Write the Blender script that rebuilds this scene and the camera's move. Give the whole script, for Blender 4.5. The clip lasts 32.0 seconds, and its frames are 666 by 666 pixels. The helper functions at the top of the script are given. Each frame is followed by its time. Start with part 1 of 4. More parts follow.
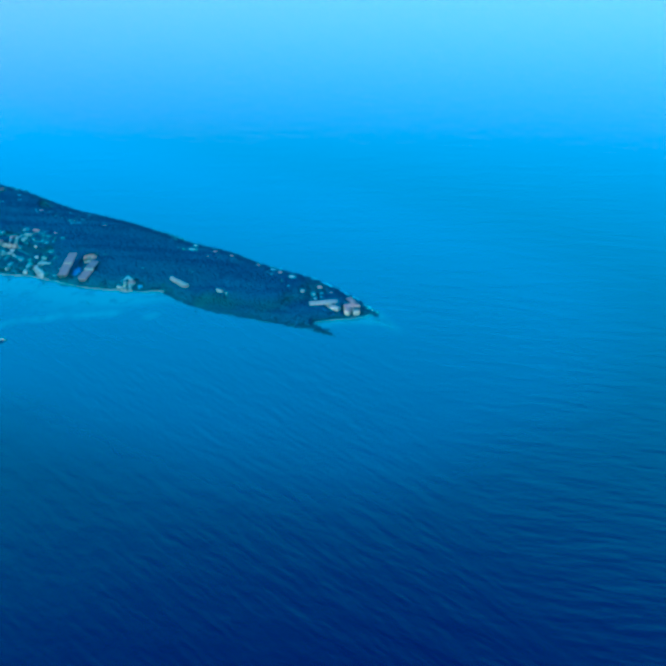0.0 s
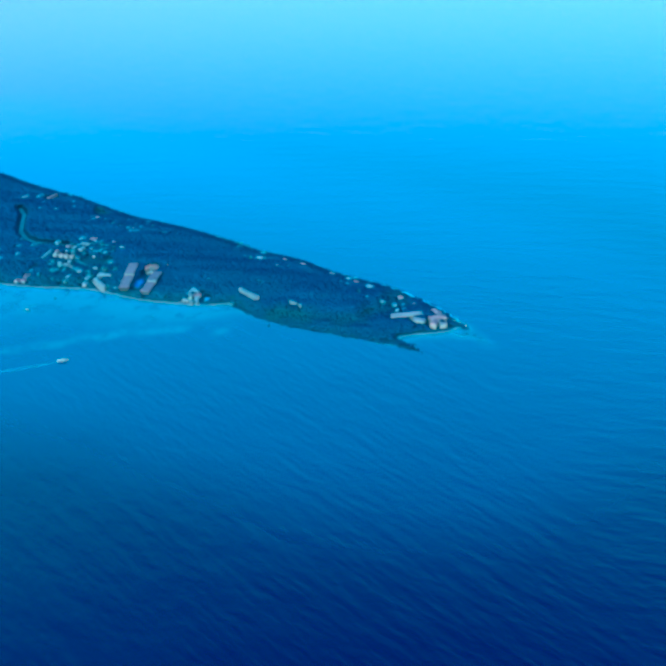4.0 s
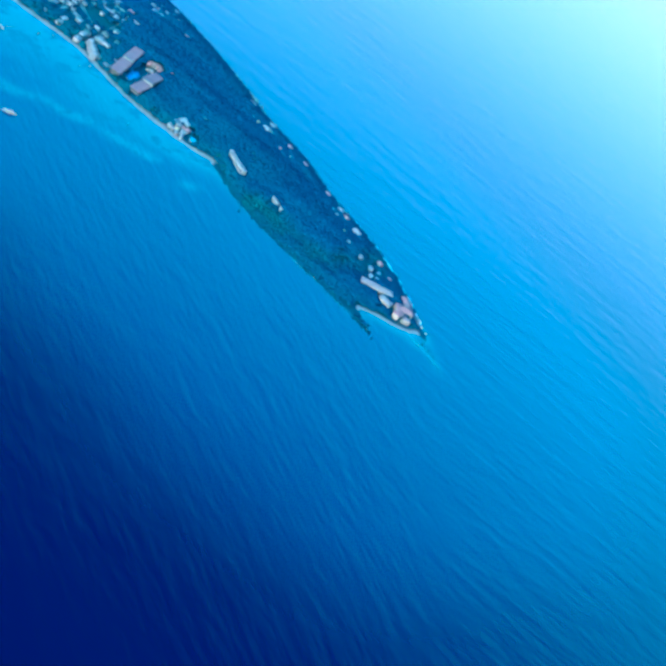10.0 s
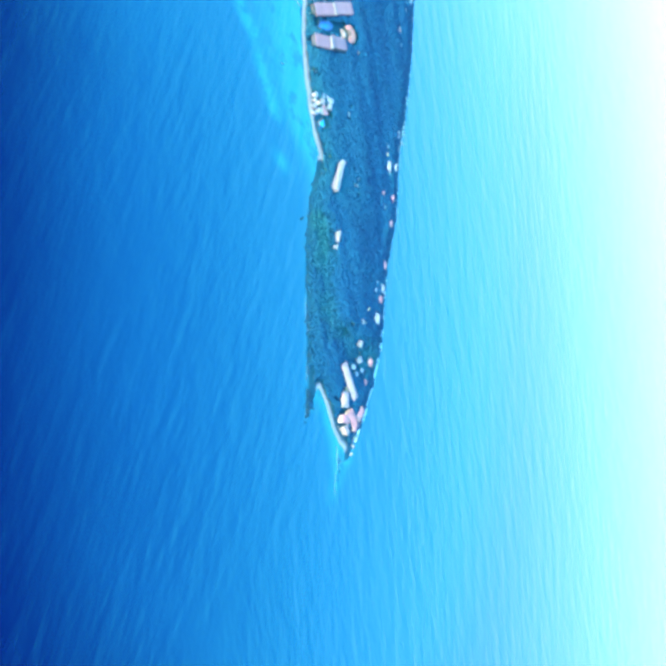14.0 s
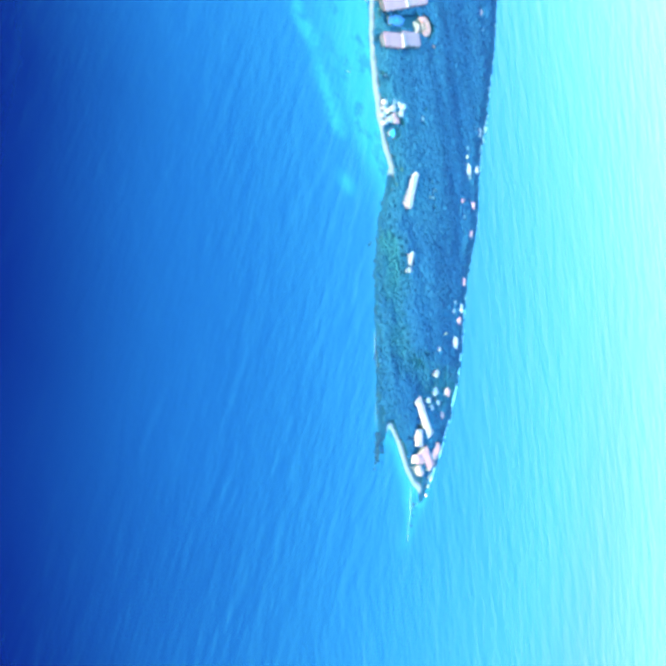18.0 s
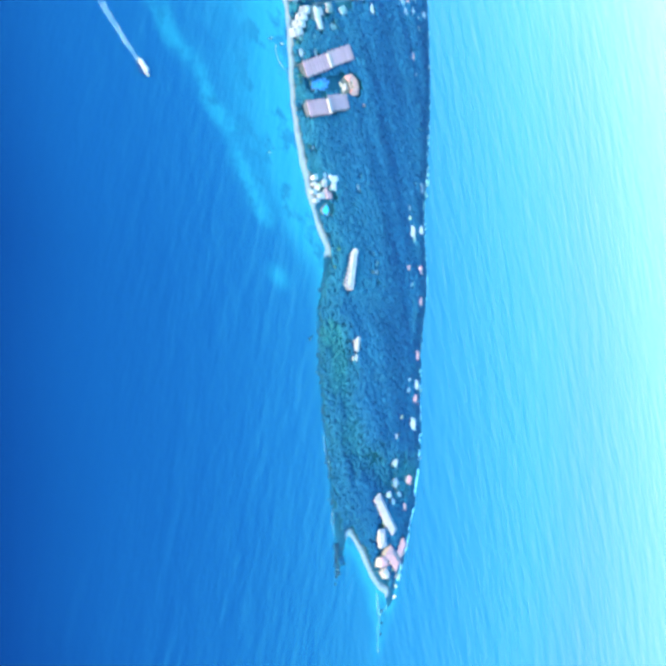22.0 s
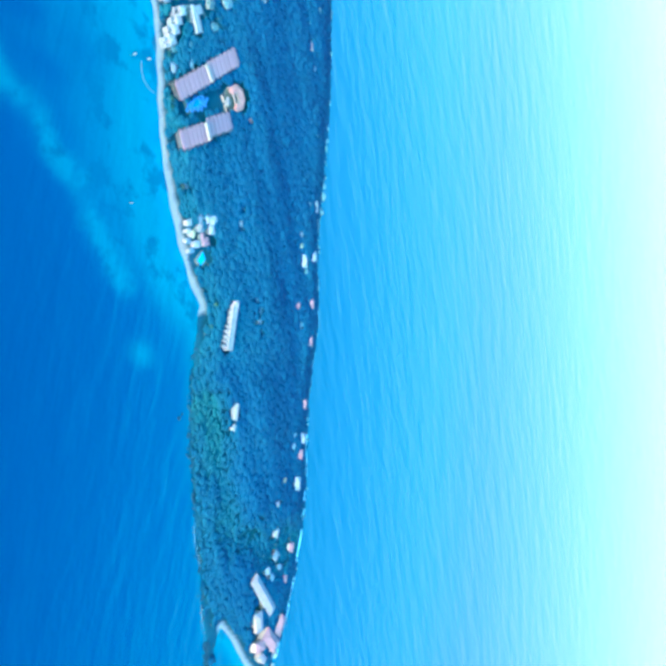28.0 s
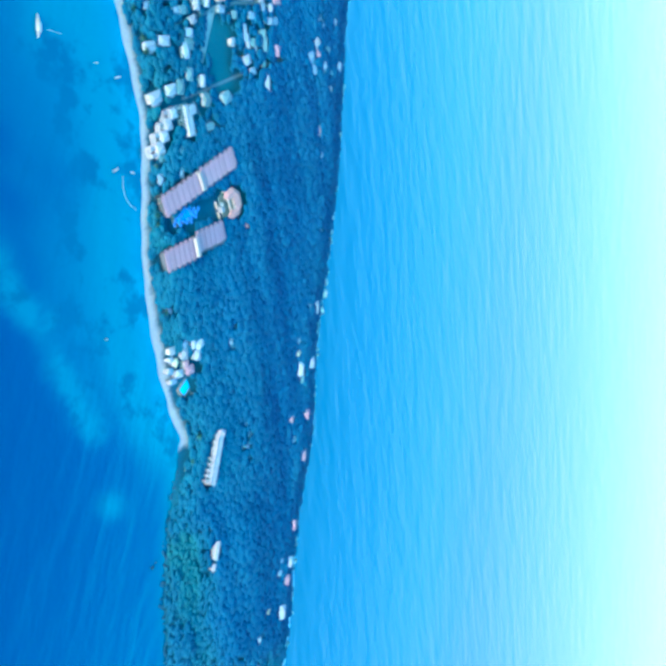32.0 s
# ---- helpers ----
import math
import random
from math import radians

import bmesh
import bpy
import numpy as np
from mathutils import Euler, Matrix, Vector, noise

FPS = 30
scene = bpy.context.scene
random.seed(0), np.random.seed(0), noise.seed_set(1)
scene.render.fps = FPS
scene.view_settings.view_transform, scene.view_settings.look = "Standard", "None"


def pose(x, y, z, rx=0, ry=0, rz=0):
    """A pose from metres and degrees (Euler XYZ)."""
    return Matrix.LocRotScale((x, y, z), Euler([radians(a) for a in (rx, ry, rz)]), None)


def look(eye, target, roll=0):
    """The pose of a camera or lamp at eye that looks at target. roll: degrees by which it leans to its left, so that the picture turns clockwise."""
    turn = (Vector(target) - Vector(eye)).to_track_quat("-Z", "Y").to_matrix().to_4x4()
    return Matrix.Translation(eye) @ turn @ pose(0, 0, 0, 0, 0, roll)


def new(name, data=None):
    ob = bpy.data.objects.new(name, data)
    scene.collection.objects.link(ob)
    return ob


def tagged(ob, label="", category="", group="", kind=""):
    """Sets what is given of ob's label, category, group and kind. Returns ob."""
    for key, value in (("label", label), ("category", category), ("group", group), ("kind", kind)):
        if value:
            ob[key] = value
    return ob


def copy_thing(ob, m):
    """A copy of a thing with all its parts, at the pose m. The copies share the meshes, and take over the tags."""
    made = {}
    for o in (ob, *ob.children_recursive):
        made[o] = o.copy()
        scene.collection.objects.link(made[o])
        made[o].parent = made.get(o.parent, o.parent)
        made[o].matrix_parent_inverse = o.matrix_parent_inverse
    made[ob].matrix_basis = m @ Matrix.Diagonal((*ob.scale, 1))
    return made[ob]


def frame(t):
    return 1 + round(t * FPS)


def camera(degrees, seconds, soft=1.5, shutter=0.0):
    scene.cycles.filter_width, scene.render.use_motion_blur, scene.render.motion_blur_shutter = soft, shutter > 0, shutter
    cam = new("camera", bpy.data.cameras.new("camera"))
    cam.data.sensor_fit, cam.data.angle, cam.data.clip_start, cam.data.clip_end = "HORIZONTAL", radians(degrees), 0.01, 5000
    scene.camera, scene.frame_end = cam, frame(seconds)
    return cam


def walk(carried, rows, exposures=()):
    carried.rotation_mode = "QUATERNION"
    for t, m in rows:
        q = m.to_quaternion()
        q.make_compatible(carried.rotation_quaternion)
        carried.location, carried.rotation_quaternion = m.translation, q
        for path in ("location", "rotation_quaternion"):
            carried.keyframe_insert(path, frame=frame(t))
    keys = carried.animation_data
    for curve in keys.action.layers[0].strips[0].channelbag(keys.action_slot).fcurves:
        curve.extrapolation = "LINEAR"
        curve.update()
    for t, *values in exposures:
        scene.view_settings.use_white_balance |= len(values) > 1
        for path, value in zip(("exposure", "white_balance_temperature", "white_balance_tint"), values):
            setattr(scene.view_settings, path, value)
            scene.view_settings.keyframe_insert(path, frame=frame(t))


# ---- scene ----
cam = camera(37.770, 32.0, soft=4.0)
# seconds, x, y, z in metres, then the turn in degrees
PATH = [
    (0, -26.97, -526.97, 650.11, 61.113, 0.866, -36.905),
    (0.5, -24.64, -511.70, 646.80, 59.507, 0.496, -36.521),
    (1, -22.45, -496.35, 643.59, 59.364, 1.027, -36.576),
    (1.5, -20.39, -480.90, 640.47, 60.936, 0.656, -36.355),
    (2, -18.46, -465.37, 637.44, 59.505, 0.497, -35.498),
    (2.5, -16.66, -449.75, 634.50, 57.461, 0.895, -34.936),
    (3, -14.97, -434.05, 631.64, 57.844, 2.086, -34.850),
    (3.5, -13.41, -418.26, 628.85, 60.136, 2.565, -35.357),
    (5.5, -8.23, -354.28, 618.36, 61.200, 2.394, -35.023),
    (6, -7.19, -338.09, 615.88, 60.713, 2.782, -34.943),
    (6.5, -6.24, -321.82, 613.44, 59.279, 2.922, -34.346),
    (7, -5.37, -305.48, 611.05, 57.630, 2.683, -34.073),
    (7.5, -4.59, -289.06, 608.70, 58.950, 3.345, -34.502),
    (8, -3.89, -272.58, 606.38, 61.727, 2.809, -37.245),
    (9, -2.70, -239.39, 601.82, 54.113, -11.602, -33.471),
    (9.5, -2.21, -222.69, 599.58, 54.693, -23.100, -29.181),
    (10, -1.78, -205.92, 597.34, 49.715, -29.274, -22.439),
    (10.5, -1.42, -189.09, 595.12, 40.314, -45.256, -3.699),
    (11, -1.10, -172.20, 592.90, 13.335, -54.192, 24.109),
    (11.5, -0.83, -155.24, 590.69, 14.877, -57.244, 26.227),
    (12, -0.61, -138.22, 588.47, 15.043, -56.367, 26.745),
    (12.5, -0.44, -121.14, 586.24, 15.548, -56.940, 26.557),
    (13, -0.30, -104.00, 584.00, 11.461, -56.158, 29.637),
    (13.5, -0.19, -86.81, 581.73, 11.458, -56.665, 29.192),
    (15.5, -0.00, -17.47, 572.42, 4.415, -54.345, 31.835),
    (16, 0.00, 0.00, 570.00, 3.234, -53.720, 32.238),
    (16.5, -0.00, 17.52, 567.53, 2.416, -52.335, 32.172),
    (17, -0.01, 35.08, 565.02, 4.098, -51.734, 30.571),
    (17.5, -0.02, 52.69, 562.44, 5.391, -51.014, 29.497),
    (18, -0.02, 70.35, 559.81, 5.760, -50.874, 29.779),
    (18.5, -0.01, 88.05, 557.11, 6.616, -51.570, 28.823),
    (19, 0.01, 105.80, 554.35, 9.450, -52.744, 27.445),
    (19.5, 0.04, 123.58, 551.51, 11.308, -52.901, 28.296),
    (20, 0.10, 141.41, 548.59, 14.409, -55.097, 22.348),
    (20.5, 0.18, 159.28, 545.59, 12.330, -55.823, 20.287),
    (21, 0.29, 177.18, 542.50, 12.778, -54.402, 20.577),
    (21.5, 0.44, 195.12, 539.31, 10.837, -52.994, 21.987),
    (22, 0.62, 213.10, 536.03, 10.366, -52.210, 21.743),
    (22.5, 0.85, 231.11, 532.65, 11.482, -51.277, 18.641),
    (23, 1.12, 249.15, 529.16, 10.785, -48.969, 19.620),
    (23.5, 1.44, 267.23, 525.56, 11.193, -48.106, 19.588),
    (24, 1.82, 285.33, 521.84, 12.713, -49.484, 17.708),
    (24.5, 2.26, 303.46, 518.00, 12.860, -48.559, 17.733),
    (25, 2.76, 321.63, 514.04, 12.316, -48.733, 17.872),
    (25.5, 3.32, 339.81, 509.95, 13.879, -52.965, 15.321),
    (27.5, 6.35, 412.79, 492.18, -2.825, -56.464, 25.760),
    (28, 7.31, 431.09, 487.37, -0.337, -58.402, 23.676),
    (28.5, 8.37, 449.40, 482.39, -5.842, -56.752, 26.500),
    (29, 9.52, 467.73, 477.26, -2.363, -55.988, 24.502),
    (29.5, 10.78, 486.08, 471.96, -1.175, -56.427, 24.687),
    (30, 12.14, 504.44, 466.48, -0.469, -56.488, 25.070),
    (30.5, 13.61, 522.81, 460.83, 0.043, -56.084, 24.826),
    (31, 15.19, 541.20, 455.00, 0.686, -56.363, 26.299),
    (31.5, 16.89, 559.59, 448.98, -2.497, -56.231, 29.299),
    (32, 18.71, 577.99, 442.77, -7.146, -58.235, 28.731),
]
EXPOSURES = [
    (0, 3.85, 4150, -31), (1, 3.9, 4150, -31), (2, 3.85, 4150, -31), (3, 4.1, 4150, -31), (6, 3.82, 4150, -31), (7, 3.95, 4170, -31), (8, 3.96, 4200, -28), (9, 4.3, 4600, -18), (10, 4.52, 5200, -4),
    (11, 5.2, 6300, 10), (13, 5.35, 6500, 14), (16, 5.7, 6900, 18), (19, 5.8, 7100, 19), (20, 5.65, 7000, 18), (21, 5.35, 6800, 18), (22, 5.48, 6800, 18), (23, 5.62, 6900, 17),
    (24, 5.85, 7000, 16), (25.5, 5.8, 6900, 16), (28, 5.25, 6100, 10), (29, 5.05, 6000, 10), (30, 5.15, 6000, 10), (32, 5.1, 5900, 10),
]
walk(cam, [(t, pose(*p)) for t, *p in PATH], EXPOSURES)

# ---- sky and sun ----
SUN_AZ, SUN_EL = radians(-125), radians(11)     # azimuth clockwise from +y
world = bpy.data.worlds.new("sky")
scene.world = world
world.use_nodes = True
wt = world.node_tree
sky = wt.nodes.new("ShaderNodeTexSky")
sky.sky_type = "NISHITA"
sky.sun_disc = False
sky.sun_elevation, sky.sun_rotation = SUN_EL, SUN_AZ
sky.air_density, sky.dust_density, sky.ozone_density = 1.0, 6.0, 3.0
geo = wt.nodes.new("ShaderNodeTexCoord")
sep = wt.nodes.new("ShaderNodeSeparateXYZ")
lift = wt.nodes.new("ShaderNodeMath")
lift.operation = "MAXIMUM"
lift.inputs[1].default_value = 0.012
com = wt.nodes.new("ShaderNodeCombineXYZ")
wt.links.new(geo.outputs["Generated"], sep.inputs[0])
wt.links.new(sep.outputs["X"], com.inputs["X"])
wt.links.new(sep.outputs["Y"], com.inputs["Y"])
wt.links.new(sep.outputs["Z"], lift.inputs[0])
wt.links.new(lift.outputs[0], com.inputs["Z"])
wt.links.new(com.outputs[0], sky.inputs[0])
bg = wt.nodes["Background"]
bg.inputs["Strength"].default_value = 0.15
blue = wt.nodes.new("ShaderNodeMix")
blue.data_type, blue.blend_type = "RGBA", "MULTIPLY"
blue.inputs[0].default_value = 1.0
tint = wt.nodes.new("ShaderNodeValToRGB")      # pale haze over the horizon, deep tropical blue overhead
SKY_TINT = [(0.0, (0.5, 0.38, 0.5)), (0.17, (0.53, 0.45, 0.57)), (0.28, (0.42, 0.55, 0.63)), (0.37, (0.31, 0.68, 0.69)), (0.485, (0.17, 0.9, 0.8)),
            (0.6, (0.06, 0.9, 0.82)), (0.69, (0.02, 0.48, 0.67)), (0.8, (0.01, 0.16, 0.41)), (1.0, (0.01, 0.1, 0.3))]
for k, (at, colour) in enumerate(SKY_TINT):
    stop = tint.color_ramp.elements[k] if k < 2 else tint.color_ramp.elements.new(at)
    stop.position, stop.color = at, (*colour, 1)
wt.links.new(sep.outputs["Z"], tint.inputs[0])
wt.links.new(tint.outputs[0], blue.inputs[7])
wt.links.new(sky.outputs[0], blue.inputs[6])
wt.links.new(blue.outputs[2], bg.inputs["Color"])

sun_data = bpy.data.lights.new("sun", "SUN")
sun_data.energy, sun_data.angle, sun_data.color = 0.06, radians(12), (1.0, 0.94, 0.88)
sun = new("sun", sun_data)
to_sun = Vector((math.sin(SUN_AZ) * math.cos(SUN_EL), math.cos(SUN_AZ) * math.cos(SUN_EL), math.sin(SUN_EL)))
sun.matrix_world = look(to_sun * 2000, (0, 0, 0))


# ---- materials ----
def nodes_of(name):
    m = bpy.data.materials.new(name)
    m.use_nodes = True
    return m, m.node_tree, m.node_tree.nodes["Principled BSDF"]


def add_node(tree, kind, **values):
    n = tree.nodes.new(kind)
    for k, v in values.items():
        n.inputs[k].default_value = v
    return n


def mix(tree, fac, a, b, blend="MIX"):
    n = tree.nodes.new("ShaderNodeMix")
    n.data_type, n.blend_type = "RGBA", blend
    for sock, v in ((n.inputs[0], fac), (n.inputs[6], a), (n.inputs[7], b)):
        if isinstance(v, bpy.types.NodeSocket):
            tree.links.new(v, sock)
        elif isinstance(v, (int, float)):
            sock.default_value = v
        else:
            sock.default_value = (*v, 1)
    return n.outputs[2]


def ramp(tree, fac, lo, hi):
    n = tree.nodes.new("ShaderNodeMapRange")
    n.interpolation_type = "SMOOTHSTEP"
    n.inputs["From Min"].default_value, n.inputs["From Max"].default_value = lo, hi
    tree.links.new(fac, n.inputs["Value"])
    return n.outputs["Result"]


def noise_of(tree, vec, scale, detail=3.0, rough=0.55):
    n = add_node(tree, "ShaderNodeTexNoise", Scale=scale, Detail=detail, Roughness=rough)
    if vec is not None:
        tree.links.new(vec, n.inputs["Vector"])
    return n.outputs["Fac"]


def surface(name, base, worn, rough=0.7, grain=1.5, patch=0.15, bump=0.3, metal=0.0, vary=0.0, coords="Object", gloss=0.12):
    """Base colour with fine grain and large worn patches; vary shifts the value from object to object."""
    m, tree, bsdf = nodes_of(name)
    tc = tree.nodes.new("ShaderNodeTexCoord")
    fine, large = noise_of(tree, tc.outputs[coords], grain, 4.0), noise_of(tree, tc.outputs[coords], patch, 3.0)
    col = mix(tree, ramp(tree, large, 0.38, 0.68), base, worn)
    col = mix(tree, ramp(tree, fine, 0.3, 0.75), col, [c * 0.82 for c in base])
    if vary:
        info = tree.nodes.new("ShaderNodeObjectInfo")
        hsv = tree.nodes.new("ShaderNodeHueSaturation")
        val = add_node(tree, "ShaderNodeMapRange")
        val.inputs["To Min"].default_value, val.inputs["To Max"].default_value = 1 - vary, 1 + vary
        tree.links.new(info.outputs["Random"], val.inputs["Value"])
        tree.links.new(val.outputs[0], hsv.inputs["Value"])
        tree.links.new(col, hsv.inputs["Color"])
        col = hsv.outputs[0]
    tree.links.new(col, bsdf.inputs["Base Color"])
    bsdf.inputs["Roughness"].default_value, bsdf.inputs["Metallic"].default_value = rough, metal
    bsdf.inputs["Specular IOR Level"].default_value = gloss
    b = add_node(tree, "ShaderNodeBump", Strength=bump, Distance=0.05)
    tree.links.new(fine, b.inputs["Height"])
    tree.links.new(b.outputs[0], bsdf.inputs["Normal"])
    return m


M_WHITE = surface("white_render", (0.135, 0.125, 0.138), (0.09, 0.086, 0.096), 0.8, vary=0.12)
M_CREAM = surface("cream_render", (0.17, 0.13, 0.12), (0.12, 0.095, 0.09), 0.8, vary=0.08)
M_WHITE_ROOF = surface("white_metal_roof", (0.13, 0.13, 0.145), (0.08, 0.083, 0.096), 0.6, grain=0.8, vary=0.22)
M_PINK_ROOF = surface("pink_tile_roof", (0.168, 0.082, 0.094), (0.135, 0.072, 0.085), 0.75, grain=1.2, vary=0.1)
M_ORANGE_ROOF = surface("orange_tile_roof", (0.24, 0.1, 0.088), (0.19, 0.086, 0.08), 0.75, vary=0.08)
M_GREY_ROOF = surface("grey_sheet_roof", (0.07, 0.1, 0.13), (0.045, 0.07, 0.1), 0.5, vary=0.2)
M_TEAL_ROOF = surface("green_sheet_roof", (0.04, 0.08, 0.09), (0.03, 0.055, 0.06), 0.5, vary=0.2)
M_THATCH = surface("thatch", (0.24, 0.19, 0.12), (0.16, 0.13, 0.09), 0.95, grain=3, vary=0.25)
M_WOOD = surface("weathered_wood", (0.25, 0.18, 0.12), (0.18, 0.14, 0.1), 0.8, grain=4)
M_PAVE = surface("pale_paving", (0.09, 0.08, 0.075), (0.06, 0.055, 0.05), 0.85, vary=0.05)
M_ROAD = surface("dusty_road", (0.05, 0.07, 0.085), (0.035, 0.055, 0.07), 0.9, grain=0.6, patch=0.05)
M_PALE_ROAD = surface("pale_coral_road", (0.12, 0.125, 0.13), (0.09, 0.095, 0.1), 0.9, grain=0.6, patch=0.05)
M_BLUE = surface("blue_canvas", (0.012, 0.075, 0.22), (0.02, 0.09, 0.2), 0.8, vary=0.2)
M_ROCK = surface("shore_rock", (0.003, 0.022, 0.04), (0.006, 0.03, 0.048), 0.85, grain=0.5, patch=0.1, bump=0.8)
M_PALE_ROCK = surface("pale_limestone", (0.2, 0.17, 0.155), (0.13, 0.115, 0.11), 0.85, grain=0.5, patch=0.1, bump=0.8)
M_HULL = surface("white_hull_paint", (0.14, 0.14, 0.15), (0.11, 0.112, 0.12), 0.4)
M_BARK = surface("bark", (0.17, 0.13, 0.1), (0.11, 0.09, 0.07), 0.9, grain=3)

M_GLASS, gt, gb = nodes_of("window_glass")
gb.inputs["Base Color"].default_value = (0.03, 0.05, 0.06, 1)
gb.inputs["Roughness"].default_value = 0.08
M_POOL, pt, pb = nodes_of("pool_water")
pb.inputs["Base Color"].default_value = (0.008, 0.17, 0.3, 1)
pb.inputs["Roughness"].default_value = 0.1
pw = add_node(pt, "ShaderNodeBump", Strength=0.2, Distance=0.1)
pt.links.new(noise_of(pt, None, 2.0), pw.inputs["Height"])
pt.links.new(pw.outputs[0], pb.inputs["Normal"])


def foliage(name, dark, light, island=True):
    m, tree, bsdf = nodes_of(name)
    tc = tree.nodes.new("ShaderNodeTexCoord")
    g = tree.nodes.new("ShaderNodeNewGeometry")
    info = tree.nodes.new("ShaderNodeObjectInfo")
    fine, large = noise_of(tree, tc.outputs["Object"], 0.9, 5.0, 0.7), noise_of(tree, tc.outputs["Object"], 0.03, 3.0)
    pick = g.outputs["Random Per Island"] if island else info.outputs["Random"]
    col = mix(tree, pick, dark, light)
    col = mix(tree, ramp(tree, large, 0.35, 0.65), col, [(a + b) * 0.46 for a, b in zip(dark, light)])
    garden = tree.nodes.new("ShaderNodeAttribute")      # palms and garden trees stand greener than the forest
    garden.attribute_name = "garden"
    col = mix(tree, garden.outputs["Fac"], col, mix(tree, pick, [a * b for a, b in zip(dark, (1.8, 1.2, 0.93))], [a * b for a, b in zip(light, (1.8, 1.22, 0.95))]))
    col = mix(tree, ramp(tree, garden.outputs["Fac"], 1.0, 1.45), col, (0.005, 0.046, 0.052))      # low green growth on the clearings
    mottle = noise_of(tree, tc.outputs["Object"], 0.33, 4.0, 0.65)
    col = mix(tree, ramp(tree, mottle, 0.34, 0.66), mix(tree, 1.0, col, (0.78, 0.83, 0.88), "MULTIPLY"), mix(tree, 1.0, col, (1.2, 1.14, 1.1), "MULTIPLY"))
    col = mix(tree, ramp(tree, fine, 0.35, 0.8), col, mix(tree, 0.5, col, dark))
    tree.links.new(col, bsdf.inputs["Base Color"])
    bsdf.inputs["Roughness"].default_value = 0.9
    bsdf.inputs["Specular IOR Level"].default_value = 0.04
    b = add_node(tree, "ShaderNodeBump", Strength=0.2, Distance=0.3)
    tree.links.new(noise_of(tree, tc.outputs["Object"], 2.2, 4.0, 0.7), b.inputs["Height"])
    tree.links.new(b.outputs[0], bsdf.inputs["Normal"])
    return m


# the broad leaves carry the blue of the air haze in their base colours
M_LEAF = foliage("hazed_broad_leaves", (0.0012, 0.025, 0.056), (0.002, 0.031, 0.064))
M_PALM = foliage("palm_leaves", (0.008, 0.035, 0.03), (0.016, 0.048, 0.036), island=False)

# sea: deep blue, turquoise over the shoals, long low swell
M_SEA, st, sb = nodes_of("sea_water")
tc = st.nodes.new("ShaderNodeTexCoord")
lee = st.nodes.new("ShaderNodeAttribute")
lee.attribute_name = "lee"
offing = st.nodes.new("ShaderNodeAttribute")
offing.attribute_name = "offing"


def swell(along, across, detail=2.0):
    """Long crests that bend as they run round the point: one bearing east of the island, another in its lee."""
    runs = []
    for bearing in (-39, -8):
        turn, s = st.nodes.new("ShaderNodeMapping"), st.nodes.new("ShaderNodeMapping")
        turn.inputs["Rotation"].default_value[2] = radians(bearing)
        s.inputs["Scale"].default_value = (1 / along, 1 / across, 0.02)
        st.links.new(tc.outputs["Object"], turn.inputs["Vector"])
        st.links.new(turn.outputs[0], s.inputs["Vector"])
        runs.append(noise_of(st, s.outputs[0], 1.0, detail, 0.5))
    return mix(st, lee.outputs["Fac"], *runs)


shoal = st.nodes.new("ShaderNodeAttribute")
shoal.attribute_name = "shoal"
reef = noise_of(st, tc.outputs["Object"], 0.022, 5.0, 0.6)
deep = mix(st, ramp(st, noise_of(st, tc.outputs["Object"], 0.0016, 3.0), 0.3, 0.7), (0.0002, 0.018, 0.052), (0.0002, 0.021, 0.058))
deep = mix(st, offing.outputs["Fac"], deep, (0.0001, 0.0006, 0.019))
flat = mix(st, ramp(st, reef, 0.42, 0.62), (0.002, 0.062, 0.1), (0.003, 0.075, 0.112))
water = mix(st, ramp(st, shoal.outputs["Fac"], 0.0, 0.5), deep, (0.001, 0.057, 0.082))
water = mix(st, ramp(st, shoal.outputs["Fac"], 0.5, 1.0), water, flat)
coral = noise_of(st, tc.outputs["Object"], 0.03, 4.0, 0.6)
patch = st.nodes.new("ShaderNodeMath")
patch.operation = "MULTIPLY"
st.links.new(ramp(st, shoal.outputs["Fac"], 0.1, 0.4), patch.inputs[0])
st.links.new(ramp(st, coral, 0.5, 0.62), patch.inputs[1])
water = mix(st, patch.outputs[0], water, mix(st, 0.6, water, (0.0008, 0.018, 0.045)))
st.links.new(water, sb.inputs["Base Color"])
sb.inputs["Roughness"].default_value = 0.12
sb.inputs["IOR"].default_value = 1.33
b1 = add_node(st, "ShaderNodeBump", Strength=1.0, Distance=0.62)
b2 = add_node(st, "ShaderNodeBump", Strength=1.0, Distance=0.34)
b3 = add_node(st, "ShaderNodeBump", Strength=0.7, Distance=0.12)
st.links.new(swell(20, 75), b1.inputs["Height"])
st.links.new(swell(7.5, 26, 3.0), b2.inputs["Height"])
st.links.new(swell(3.0, 7, 3.0), b3.inputs["Height"])
st.links.new(b1.outputs[0], b2.inputs["Normal"])
st.links.new(b2.outputs[0], b3.inputs["Normal"])
st.links.new(b3.outputs[0], sb.inputs["Normal"])

M_FOAM, ft, fb = nodes_of("sea_foam")
fn = noise_of(ft, ft.nodes.new("ShaderNodeTexCoord").outputs["Object"], 0.6, 5.0, 0.7)
ft.links.new(mix(ft, ramp(ft, fn, 0.3, 0.7), (0.5, 0.47, 0.45), (0.35, 0.36, 0.36)), fb.inputs["Base Color"])
ft.links.new(ramp(ft, fn, 0.12, 0.34), fb.inputs["Alpha"])
fb.inputs["Roughness"].default_value = 0.8

